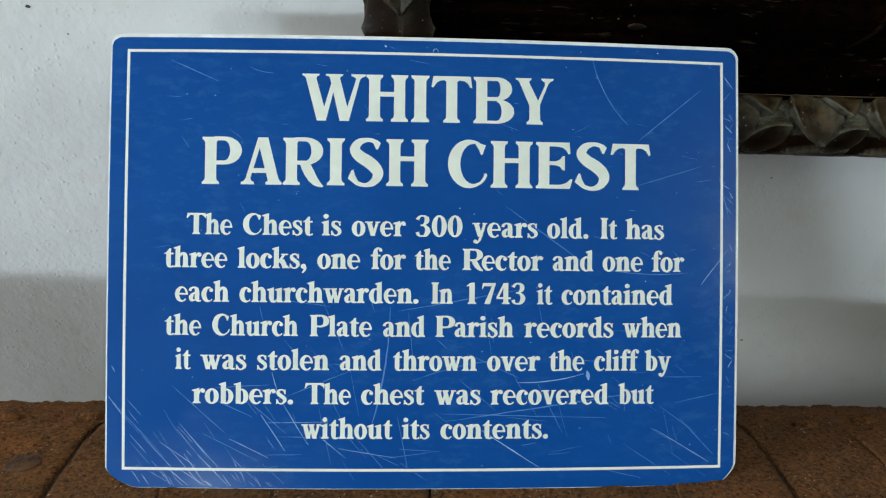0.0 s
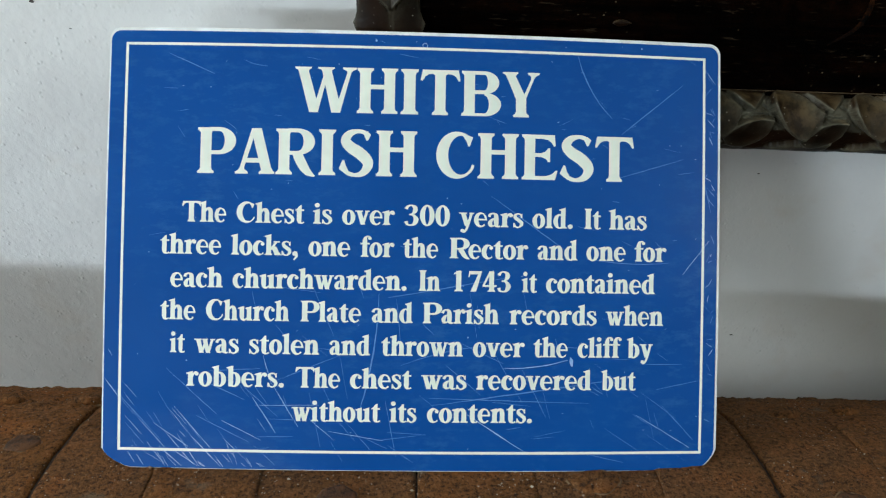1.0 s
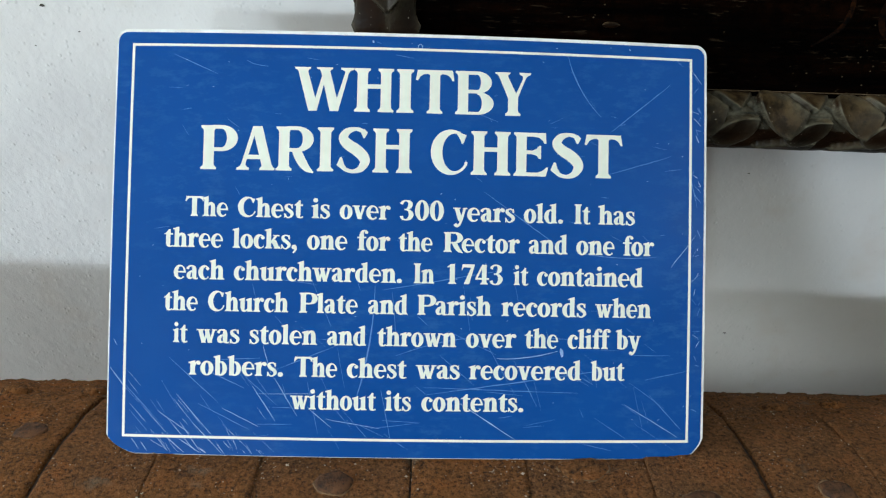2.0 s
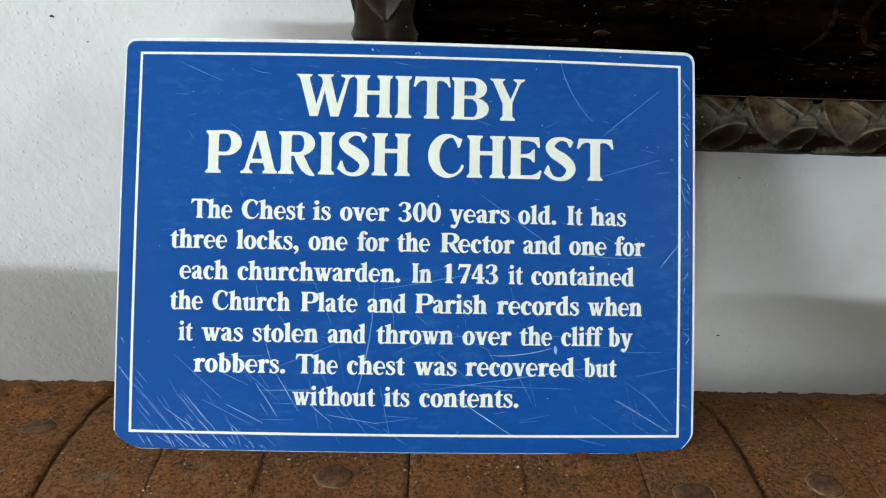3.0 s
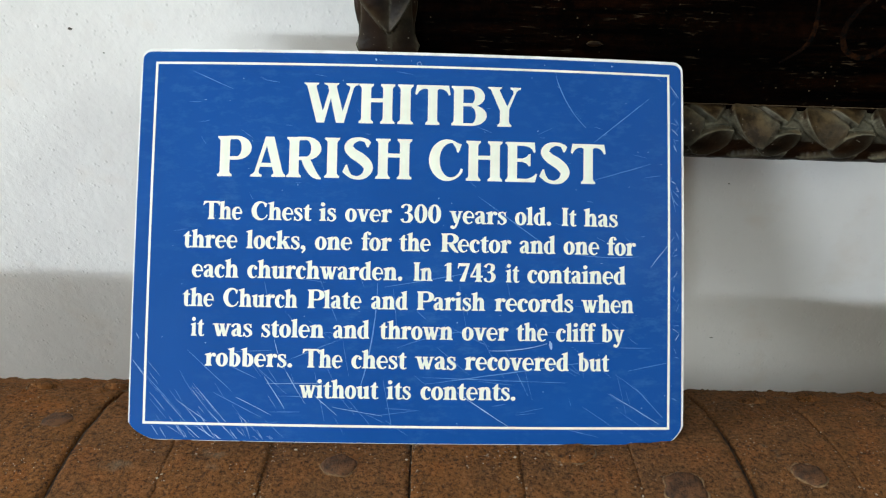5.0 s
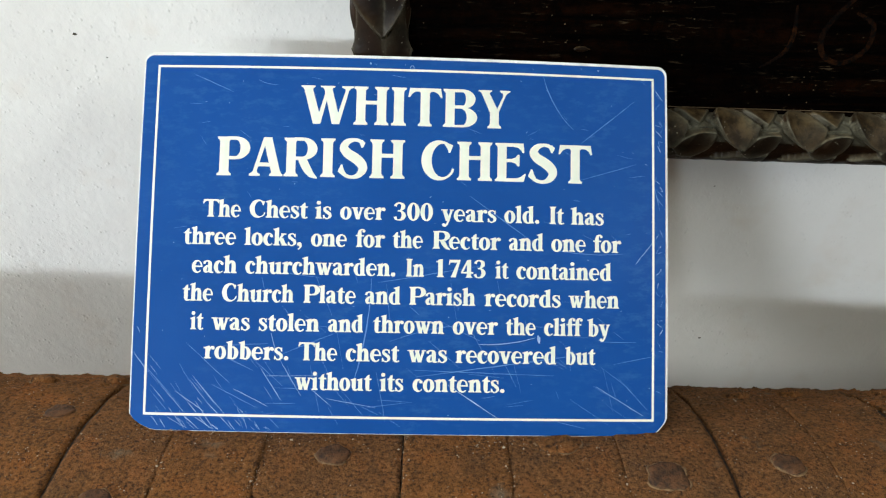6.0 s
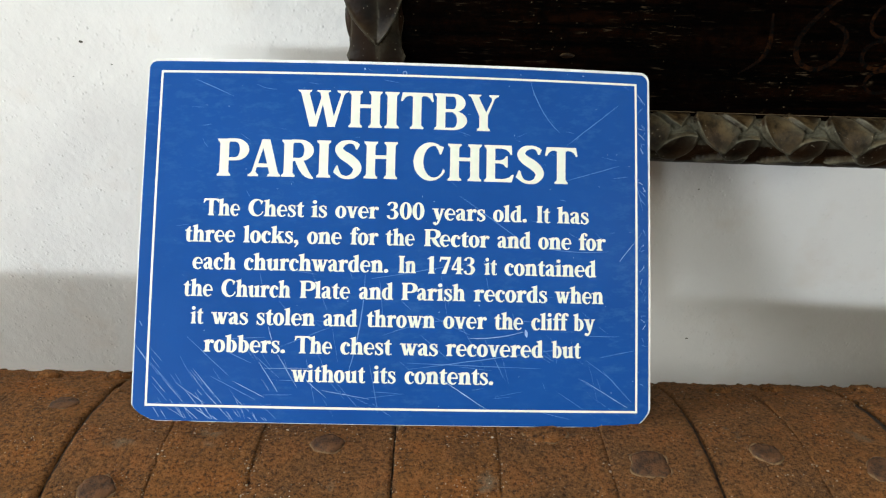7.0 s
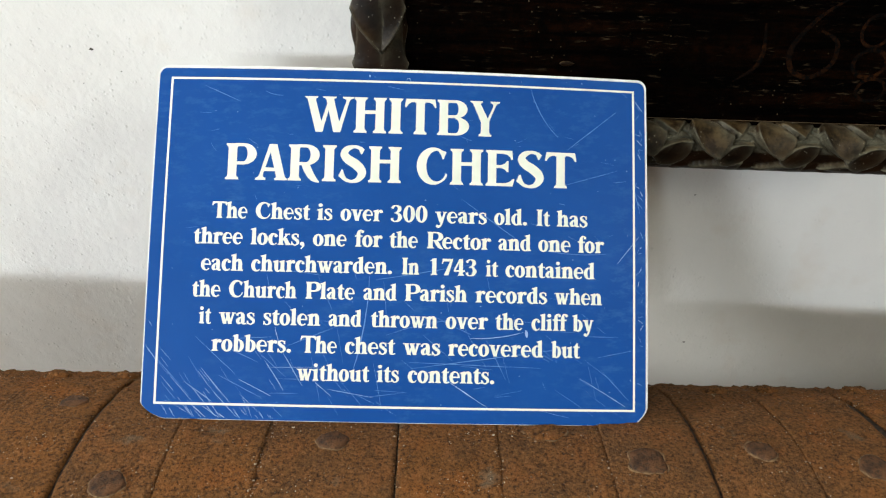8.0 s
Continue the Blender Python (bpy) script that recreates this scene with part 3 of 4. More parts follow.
def glyph_T(p):
    p.stem(0.328, head=False)
    p.poly((0.045, 1.0), (0.86, 1.0), (0.90, 0.765), (0.86, 0.75), (0.80, 0.85), (0.72, 0.90), (0.62, 0.91), (0.57, 0.88), (0.33, 0.88), (0.28, 0.91),
           (0.19, 0.90), (0.11, 0.85), (0.045, 0.75), (0.0, 0.765))
    return 0.90


def glyph_W(p):
    p.poly((0.0, 1.0), (0.373, 1.0), (0.365, 0.965), (0.32, 0.935), (0.307, 0.90), (0.482, 0.294), (0.627, 0.80), (0.60, 0.91), (0.575, 0.945), (0.51, 0.965),
           (0.504, 1.0), (0.881, 1.0), (0.873, 0.965), (0.825, 0.94), (0.812, 0.91), (0.974, 0.294), (1.153, 0.88), (1.148, 0.92), (1.06, 0.96), (1.048, 1.0),
           (1.364, 1.0), (1.355, 0.96), (1.28, 0.93), (1.24, 0.88), (1.009, 0.0), (0.816, 0.0), (0.672, 0.61), (0.52, 0.0), (0.33, 0.0), (0.085, 0.90), (0.06, 0.94), (0.008, 0.965))
    return 1.364


def glyph_Y(p):
    p.poly((0.0, 1.0), (0.36, 1.0), (0.35, 0.965), (0.31, 0.94), (0.30, 0.91), (0.50, 0.515), (0.655, 0.85), (0.65, 0.92), (0.58, 0.96), (0.57, 1.0),
           (0.85, 1.0), (0.84, 0.96), (0.77, 0.925), (0.73, 0.88), (0.545, 0.43), (0.545, 0.05), (0.31, 0.05), (0.31, 0.40), (0.09, 0.90), (0.06, 0.945), (0.008, 0.965))
    p.serif(0.31, 0.545, 0.0)
    return 0.85


def bowl_stem(p, x, top):
    p.bar(x, x + 0.205, 0.0, top - 0.10)
    p.flag(x, top)


def arch(p, x):
    p.stroke((x + 0.17, 0.52, 0.10), (x + 0.27, 0.63, 0.12), (x + 0.375, 0.625, 0.17), (x + 0.43, 0.50, 0.20), (x + 0.435, 0.30, 0.205))
    p.bar(x + 0.3325, x + 0.5375, 0.0, 0.34)
    p.serif(x + 0.3325, x + 0.5375, 0.0, 1, 0.05, 0.065)


def glyph_a(p):
    p.stroke((0.08, 0.50, 0.13), (0.13, 0.61, 0.11), (0.25, 0.665, 0.075), (0.36, 0.60, 0.16), (0.385, 0.45, 0.195), (0.385, 0.18, 0.195))
    p.stroke((0.37, 0.42, 0.05), (0.22, 0.36, 0.11), (0.13, 0.21, 0.18), (0.17, 0.06, 0.13), (0.33, 0.08, 0.05))
    p.stroke((0.385, 0.24, 0.195), (0.40, 0.09, 0.17), (0.47, 0.025, 0.09), (0.56, 0.05, 0.03))
    return 0.575


def glyph_b(p):
    bowl_stem(p, 0.085, 1.0)
    p.ring(0.315, 0.34, 0.285, 0.365, 0.085, 0.285, 0.0, -125, 125)
    return 0.63


def glyph_c(p):
    p.ring(0.29, 0.34, 0.27, 0.365, 0.135, 0.28, 0.075, 48, 318)
    p.disc(0.435, 0.535, 0.085)
    return 0.535


def glyph_d(p):
    p.ring(0.315, 0.34, 0.29, 0.365, 0.09, 0.285, 0.0, 55, 305)
    p.bar(0.365, 0.57, 0.0, 0.92)
    p.flag(0.365, 1.0)
    p.serif(0.40, 0.57, 0.0, 1, 0.0, 0.065)
    return 0.655


def glyph_e(p):
    p.ring(0.295, 0.34, 0.275, 0.365, 0.135, 0.285, 0.045, 0, 318)
    p.bar(0.17, 0.57, 0.315, 0.395)
    return 0.59


def glyph_f(p):
    p.bar(0.11, 0.315, 0.0, 0.80)
    p.stroke((0.2125, 0.72, 0.205), (0.235, 0.90, 0.15), (0.34, 0.99, 0.075), (0.45, 0.95, 0.05))
    p.disc(0.43, 0.90, 0.08)
    p.bar(0.02, 0.43, 0.60, 0.68)
    p.serif(0.11, 0.315, 0.0)
    return 0.42


def glyph_h(p):
    bowl_stem(p, 0.085, 1.0)
    p.serif(0.085, 0.29, 0.0, 1, 0.065, 0.05)
    arch(p, 0.085)
    return 0.70


def glyph_i(p):
    bowl_stem(p, 0.085, 0.70)
    p.serif(0.085, 0.29, 0.0)
    p.disc(0.18, 0.90, 0.11)
    return 0.375


def glyph_k(p):
    bowl_stem(p, 0.085, 1.0)
    p.serif(0.085, 0.29, 0.0, 1, 0.065, 0.05)
    p.line(0.28, 0.26, 0.52, 0.66, 0.12)
    p.line(0.395, 0.42, 0.575, 0.0, 0.23)
    p.bar(0.39, 0.66, 0.615, 0.68)
    p.serif(0.47, 0.67, 0.0, 1, 0.04, 0.05)
    return 0.72


def glyph_l(p):
    bowl_stem(p, 0.085, 1.0)
    p.serif(0.085, 0.29, 0.0)
    return 0.37


def glyph_n(p):
    bowl_stem(p, 0.085, 0.70)
    p.serif(0.085, 0.29, 0.0, 1, 0.065, 0.05)
    arch(p, 0.085)
    return 0.70


def glyph_o(p):
    p.ring(0.30, 0.34, 0.285, 0.37, 0.085, 0.285)
    return 0.60


def glyph_r(p):
    bowl_stem(p, 0.085, 0.70)
    p.serif(0.085, 0.29, 0.0)
    p.stroke((0.27, 0.44, 0.05), (0.33, 0.60, 0.08), (0.42, 0.655, 0.10), (0.50, 0.62, 0.06))
    p.disc(0.445, 0.585, 0.09)
    return 0.53


def glyph_s(p):
    p.stroke((0.40, 0.50, 0.03), (0.35, 0.63, 0.05), (0.24, 0.67, 0.055), (0.125, 0.60, 0.12), (0.14, 0.47, 0.16), (0.26, 0.365, 0.17),
             (0.375, 0.25, 0.16), (0.38, 0.12, 0.13), (0.27, 0.01, 0.06), (0.15, 0.04, 0.05), (0.07, 0.19, 0.03))
    p.poly((0.385, 0.46), (0.42, 0.46), (0.425, 0.68), (0.395, 0.68), (0.35, 0.58))
    p.poly((0.045, 0.22), (0.085, 0.22), (0.13, 0.09), (0.075, 0.0), (0.04, 0.0))
    return 0.485


def glyph_t(p):
    p.bar(0.105, 0.31, 0.15, 0.70)
    p.poly((0.02, 0.655), (0.105, 0.70), (0.24, 0.88), (0.31, 0.88), (0.31, 0.66), (0.105, 0.62), (0.02, 0.62))
    p.bar(0.29, 0.42, 0.60, 0.68)
    p.stroke((0.2075, 0.22, 0.205), (0.225, 0.08, 0.17), (0.31, 0.015, 0.075), (0.43, 0.06, 0.03))
    return 0.44


def glyph_u(p):
    p.bar(0.085, 0.29, 0.17, 0.60)
    p.flag(0.085, 0.68)
    p.stroke((0.1875, 0.24, 0.205), (0.21, 0.09, 0.16), (0.31, 0.03, 0.10), (0.44, 0.12, 0.05))
    p.bar(0.42, 0.625, 0.0, 0.60)
    p.flag(0.42, 0.68)
    p.serif(0.46, 0.625, 0.0, 1, 0.0, 0.065)
    return 0.71


def glyph_v(p):
    p.line(0.155, 0.68, 0.335, 0.0, 0.195)
    p.poly((0.27, 0.0), (0.39, 0.0), (0.57, 0.68), (0.46, 0.68))
    p.bar(0.0, 0.32, 0.62, 0.68)
    p.bar(0.42, 0.62, 0.62, 0.68)
    return 0.62


def glyph_w(p):
    p.line(0.155, 0.68, 0.315, 0.0, 0.185)
    p.poly((0.26, 0.0), (0.37, 0.0), (0.50, 0.50), (0.43, 0.58))
    p.line(0.43, 0.68, 0.59, 0.0, 0.185)
    p.poly((0.54, 0.0), (0.65, 0.0), (0.82, 0.68), (0.71, 0.68))
    p.bar(0.0, 0.31, 0.62, 0.68)
    p.bar(0.34, 0.58, 0.62, 0.68)
    p.bar(0.67, 0.88, 0.62, 0.68)
    return 0.88


def glyph_y(p):
    p.line(0.155, 0.68, 0.335, 0.02, 0.195)
    p.stroke((0.515, 0.66, 0.11), (0.40, 0.20, 0.115), (0.31, -0.12, 0.10), (0.20, -0.26, 0.10), (0.11, -0.24, 0.06))
    p.disc(0.135, -0.20, 0.085)
    p.bar(0.0, 0.32, 0.62, 0.68)
    p.bar(0.42, 0.62, 0.62, 0.68)
    return 0.62


def glyph_0(p):
    p.ring(0.31, 0.5, 0.285, 0.52, 0.09, 0.435)
    return 0.62


def glyph_1(p):
    p.stem(0.10, 0.0, 0.99, 0.21, head=False)
    p.poly((0.0, 0.83), (0.0, 0.875), (0.20, 1.01), (0.31, 1.01), (0.31, 0.80), (0.13, 0.85))
    return 0.58


def glyph_3(p):
    p.stroke((0.08, 0.80, 0.14), (0.15, 0.93, 0.10), (0.28, 0.98, 0.07), (0.42, 0.89, 0.16), (0.43, 0.71, 0.18), (0.32, 0.56, 0.08), (0.20, 0.525, 0.05))
    p.stroke((0.22, 0.535, 0.05), (0.38, 0.49, 0.11), (0.475, 0.29, 0.20), (0.40, 0.08, 0.15), (0.26, 0.015, 0.07), (0.13, 0.06, 0.10), (0.08, 0.20, 0.14))
    return 0.62


def glyph_4(p):
    p.poly((0.31, 1.0), (0.40, 1.0), (0.125, 0.33), (0.03, 0.33))
    p.bar(0.03, 0.60, 0.235, 0.33)
    p.bar(0.30, 0.495, 0.0, 1.0)
    p.serif(0.30, 0.495, 0.0, 1, 0.06, 0.06)
    return 0.63


def glyph_7(p):
    p.poly((0.07, 1.0), (0.58, 1.0), (0.58, 0.93), (0.55, 0.84), (0.12, 0.84), (0.07, 0.70), (0.035, 0.70))
    p.poly((0.44, 0.86), (0.57, 0.90), (0.36, 0.0), (0.13, 0.0))
    return 0.61


def glyph_stop(p):
    p.disc(0.155, 0.095, 0.115)
    return 0.33


def glyph_comma(p):
    p.disc(0.155, 0.095, 0.115)
    p.stroke((0.20, 0.09, 0.14), (0.215, -0.04, 0.11), (0.11, -0.21, 0.03))
    return 0.33


GLYPHS = {"A": glyph_A, "B": glyph_B, "C": glyph_C, "E": glyph_E, "H": glyph_H, "I": glyph_I, "P": glyph_P, "R": glyph_R, "S": glyph_S, "T": glyph_T,
          "W": glyph_W, "Y": glyph_Y, "a": glyph_a, "b": glyph_b, "c": glyph_c, "d": glyph_d, "e": glyph_e, "f": glyph_f, "h": glyph_h, "i": glyph_i,
          "k": glyph_k, "l": glyph_l, "n": glyph_n, "o": glyph_o, "r": glyph_r, "s": glyph_s, "t": glyph_t, "u": glyph_u, "v": glyph_v, "w": glyph_w,
          "y": glyph_y, "0": glyph_0, "1": glyph_1, "3": glyph_3, "4": glyph_4, "7": glyph_7, ".": glyph_stop, ",": glyph_comma}


KERN = {"R": 0.09, "P": 0.07, "T": 0.07}     # how far the next letter tucks under these


def lay_word(bm, word, x0, x1, base, cap, track):
    """A word between x0 and x1, as flat print; capitals stand a little freer than small letters."""
    trial = Pen(bmesh.new(), 0.0)
    free = [0.03 if ch.isupper() else 0.0 for ch in word]
    widths = [GLYPHS[ch](trial) + track + 2 * f - KERN.get(ch, 0.0) for ch, f in zip(word, free)]
    trial.bm.free()
    scale = (x1 - x0) / (sum(widths) - track)
    pen, x = Pen(bm, 0.00006), x0
    for ch, w, f in zip(word, widths, free):
        pen.at(x + f * scale, base, scale, cap)
        GLYPHS[ch](pen)
        x += w * scale


def lay_spread(bm, word, x0, x1, base, cap, places):
    """A headline word between x0 and x1, each letter between its own two hundredths of the word's length."""
    trial, pen = Pen(bmesh.new(), 0.0), Pen(bm, 0.00006)
    for ch, lo, hi in zip(word, places[::2], places[1::2]):
        pen.at(x0 + (x1 - x0) * lo / 100, base, (x1 - x0) * (hi - lo) / 100 / GLYPHS[ch](trial), cap)
        GLYPHS[ch](pen)
    trial.bm.free()


# ---- the carved board on the wall ----
def leaf_mesh(length, width, height):
    """A carved pointed leaf with a raised middle, tip towards +x, lying in x-y."""
    bm = bmesh.new()
    nu, nv = 12, 8
    grid = []
    for i in range(nu + 1):
        u = -1 + 2 * i / nu
        w = width / 2 * max(0.03, (1 - abs(u) ** (2.6 if u < 0 else 1.9))) ** 0.7
        grid.append([])
        for j in range(nv + 1):
            v = -1 + 2 * j / nv
            z = height * (1 - abs(v) ** 2.2) * (0.55 + 0.45 * (u + 1) / 2) + 0.12 * height * (1 - abs(v)) - height * 0.25
            grid[-1].append(bm.verts.new((u * length / 2, v * w, z)))
    for a, b in zip(grid, grid[1:]):
        for j in range(nv):
            bm.faces.new((a[j], b[j], b[j + 1], a[j + 1]))
    rim = [r[0] for r in grid] + grid[-1][1:] + [r[-1] for r in reversed(grid[:-1])] + grid[0][-2:0:-1]
    low = [bm.verts.new((v.co.x, v.co.y, -height * 1.2)) for v in rim]
    for i in range(len(rim)):
        k = (i + 1) % len(rim)
        bm.faces.new((rim[i], rim[k], low[k], low[i]))
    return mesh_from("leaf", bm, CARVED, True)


def carved_strip(length, leaves, repeat, start, order, skirt, dusted, step=0.0014):
    """A moulding along x that bulges towards -y, carved with scale-like leaves that overlap one another.
    A leaf: (edges (u, v, u, v) with the leaf on their left, the first standing proud; low height, proud height, fade inwards, bow of the edges)."""
    nu, nv = int(length / step), int(0.063 / step)
    half = 0.0315
    u, v = np.meshgrid(np.linspace(0.0, length, nu + 1), np.linspace(-half, half, nv + 1), indexing="ij")
    h = 0.0004 * np.sin(u * 310 + 2 * np.sin(v * 260)) * np.sin(v * 400 + u * 90) + skirt * np.clip((-v - 0.010) / 0.010, 0.0, 1.0)
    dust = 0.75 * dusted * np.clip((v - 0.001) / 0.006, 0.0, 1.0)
    count = int(length / repeat) + 3
    rng = np.random.RandomState(5)
    for edges, low, proud, fade, bow in leaves:
        for n in (range(-2, count) if order > 0 else range(count, -3, -1)):
            jit = rng.uniform(-1, 1, 4)
            size = 1 + 0.05 * jit[0]
            du, dv = (u - (start + n * repeat + 0.0010 * jit[1])) / size, (v - 0.0007 * jit[2]) / size
            depth, first = np.full_like(u, 1.0), None
            for u0, v0, u1, v1, *soft in edges:
                run = math.hypot(u1 - u0, v1 - v0)
                cu, cv = (u1 - u0) / run, (v1 - v0) / run
                along = (du - u0) * cu + (dv - v0) * cv
                d = (dv - v0) * cu - (du - u0) * cv + bow * np.clip(1 - (2 * along / run - 1) ** 2, 0.0, 1.0)
                d = d + (0.00012 if proud > 0.004 else 0.0) * np.sin(along * 900 + 6 * jit[3]) * np.sin(along * 370 + n)
                if soft:
                    d = d * soft[0]
                if first is None:
                    first, inner = d, np.full_like(u, 1.0)
                elif not soft:
                    inner = np.minimum(inner, d)
                depth = np.minimum(depth, d)
            rim = np.clip(depth / 0.0016, 0.0, 1.0)
            lip = 0.0008 * np.exp(-((first - 0.0014) / 0.0010) ** 2)
            body = low + (proud - low) * np.exp(-np.clip(first, 0.0, 1.0) / fade) * (1 + 0.15 * jit[3]) + lip
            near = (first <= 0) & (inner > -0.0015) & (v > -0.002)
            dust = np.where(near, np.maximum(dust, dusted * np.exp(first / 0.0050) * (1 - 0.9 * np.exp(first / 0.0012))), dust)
            # Inside a leaf: paler near the inner edges and along the proud ridge.
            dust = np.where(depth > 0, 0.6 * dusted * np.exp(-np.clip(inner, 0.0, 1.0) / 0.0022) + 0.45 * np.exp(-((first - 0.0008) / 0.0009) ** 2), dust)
            h = np.where((first < 0) & (first > -0.0020) & (inner > 0.002), h - 0.0022, h)
            h = np.where(depth > 0, h + (body - h) * np.sqrt(rim * (2 - rim)), h)
    theta = v / half * radians(97)
    y, z = -(0.0140 + h) * np.cos(theta), (0.0185 + 0.8 * h + 0.0072 * np.clip((-v - 0.002) / 0.012, 0.0, 1.0)) * np.sin(theta)
    verts = np.stack([u, y, z], -1).reshape(-1, 3)
    i, j = np.meshgrid(np.arange(nu), np.arange(nv), indexing="ij")
    a = (i * (nv + 1) + j).ravel()
    faces = np.stack([a, a + 1, a + nv + 2, a + nv + 1], -1)
    data = bpy.data.meshes.new("moulding")
    data.from_pydata(verts.tolist(), [], faces.tolist())
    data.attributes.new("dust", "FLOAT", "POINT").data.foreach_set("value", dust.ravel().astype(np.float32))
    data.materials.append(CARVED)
    data.shade_smooth()
    return data


def carved_board():
    board = tagged(new("carved_board"), "blackened oak wall board with a carved leaf frame and faded date", "wall board")
    left, right, low, high, face = 0.028, 0.60, 0.999, 1.46, 0.138
    part("panel", bevelled(slab(left + 0.012, right - 0.012, face, WALL_Y - 0.001, low + 0.012, high - 0.012), 0.002), BOARD, board, "blackened glossy oak panel")
    rail_z, rail_y = low + 0.0235, face
    # turns a moulding's own x, -y and z into place: rails run along x, stiles along z
    frames = (("bottom_rail", pose(left, rail_y, rail_z), right - left, True), ("top_rail", pose(left, rail_y, high - 0.0235), right - left, True),
              ("left_stile", pose(left + 0.0258, rail_y, high - 0.047, 0, 90, 0), high - low - 0.094, False), ("right_stile", pose(right - 0.0235, rail_y, high - 0.047, 0, 90, 0), high - low - 0.094, False))
    # rail: lower spikes, dark pointed leaf, large scale, small scale on it; stile: the halves of a pointed leaf
    spike = (((0.0520, -0.0085, 0.0040, -0.0135), (0.0040, -0.0135, 0.0460, -0.0210), (0.0460, -0.0210, 0.0520, -0.0085)), 0.0010, 0.0030, 0.012, 0.0010)
    lens = (((0.0610, 0.0075, 0.0250, -0.0040), (0.0250, -0.0040, 0.0480, -0.0115), (0.0480, -0.0115, 0.0610, 0.0075)), 0.0045, 0.0085, 0.008, 0.0048)
    scale = (((0.0, 0.0150, 0.0254, -0.0035), (0.0254, -0.0035, 0.0400, 0.0150), (0.0090, 0.0325, 0.0, 0.0150, 0.6)), 0.0030, 0.0125, 0.014, 0.0042)
    scale_tip = (((0.0270, 0.0260, 0.0460, 0.0120), (0.0460, 0.0120, 0.0570, 0.0300), (0.0290, 0.0330, 0.0270, 0.0260, 0.2)), 0.0030, 0.0085, 0.010, 0.0010)
    rail_leaves = (spike, lens, scale, scale_tip)
    side = (((0.0480, 0.0060, 0.0160, 0.0260), (0.0, 0.0060, 0.0480, 0.0060)), 0.0000, 0.0035, 0.008, 0.0010)
    side_mirrored = (((0.0160, -0.0260, 0.0480, -0.0060), (0.0480, -0.0060, 0.0, -0.0060)), 0.0000, 0.0035, 0.008, 0.0010)
    half_leaf = (((0.0280, 0.0, -0.0060, 0.0185), (-0.0300, 0.0, 0.0280, 0.0), (0.0280, 0.0190, -0.0300, 0.0190)), 0.0005, 0.0100, 0.007, 0.0016)
    half_mirrored = (((-0.0060, -0.0185, 0.0280, 0.0), (0.0280, 0.0, -0.0300, 0.0), (-0.0300, -0.0190, 0.0280, -0.0190)), 0.0005, 0.0100, 0.007, 0.0016)
    stile_leaves = (side, side_mirrored, half_leaf, half_mirrored)
    for name, m, length, rail in frames:
        step = 0.0008 if name in ("bottom_rail", "left_stile") else 0.002
        if rail:
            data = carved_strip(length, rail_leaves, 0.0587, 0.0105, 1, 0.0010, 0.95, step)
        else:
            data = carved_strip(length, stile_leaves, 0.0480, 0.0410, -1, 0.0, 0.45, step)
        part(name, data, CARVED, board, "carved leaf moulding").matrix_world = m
    # faded painted date, and a chipped knot
    def numeral(draw):
        bm = bmesh.new()
        pen = Pen(bm, 0.0004)
        pen.least = 0.0008
        draw(pen)
        part("numeral", bm, OCHRE, board, "faded ochre painted numeral").matrix_world = pose(0, face, 0, 90, 0, 0)

    def one(pen):
        pen.stroke((0.380, 1.136, 0.0015), (0.3835, 1.112, 0.0040), (0.379, 1.096, 0.0035), (0.363, 1.083, 0.0012))

    def six(pen):
        pen.stroke((0.446, 1.160, 0.0015), (0.424, 1.143, 0.0035), (0.407, 1.116, 0.0048), (0.411, 1.096, 0.0045), (0.428, 1.089, 0.0045),
                   (0.444, 1.101, 0.0042), (0.444, 1.121, 0.0040), (0.428, 1.131, 0.0020))

    def eight(pen):
        pen.ring(0.474, 1.132, 0.0135, 0.0155, 0.0105, 0.0125)
        pen.ring(0.477, 1.103, 0.0160, 0.0140, 0.0122, 0.0105)
        pen.ring(0.485, 1.079, 0.0140, 0.0120, 0.0108, 0.0088)

    for draw in (one, six, eight):
        numeral(draw)
    knot = part("knot", leaf_mesh(0.013, 0.005, 0.0010), KNOT, board, "chipped brown knot")
    knot.matrix_world = pose(0.2155, face - 0.0004, 1.0945, 90, 0, 4)
    fillet = part("fillet", bevelled(slab(left + 0.045, right - 0.045, face - 0.0016, face - 0.0003, low + 0.0464, low + 0.0470), 0.0002), CARVED, board, "dusty straight edge above the carving")
    # the board hangs a little askew
    board.matrix_world = Matrix.Translation((0.43, 0, 1.046)) @ Matrix.Rotation(-0.020, 4, "Y") @ Matrix.Translation((-0.43, 0, -1.046))
    return board


carved_board()


# ---- the sign ----
def rounded_outline(w, h, inset=0.0, steps=7):
    """The sign's outline, anticlockwise: small round upper corners, broken lower ones."""
    pts = []
    for sx, sy, a0, rx, ry in ((1, 1, 0, 0.008, 0.008), (-1, 1, 90, 0.008, 0.008), (-1, -1, 180, 0.021, 0.013), (1, -1, 270, 0.015, 0.015)):
        for k in range(steps + 1):
            a = radians(a0 + 90 * k / steps)
            c, d = math.cos(a), math.sin(a)
            if sy < 0:   # flattened towards a straight break
                f = 1 / max(abs(c) ** 1.4 + abs(d) ** 1.4, 1e-6) ** (1 / 1.4)
                c, d = c * f * (1 + 0.03 * noise.noise(Vector((k * 1.3, sx, 0)))), d * f * (1 + 0.03 * noise.noise(Vector((k * 1.9, sx, 5))))
            pts.append((sx * (w / 2 - rx) + (rx - inset) * c, sy * (h / 2 - ry) + (ry - inset) * d - 0.0007))
    return pts


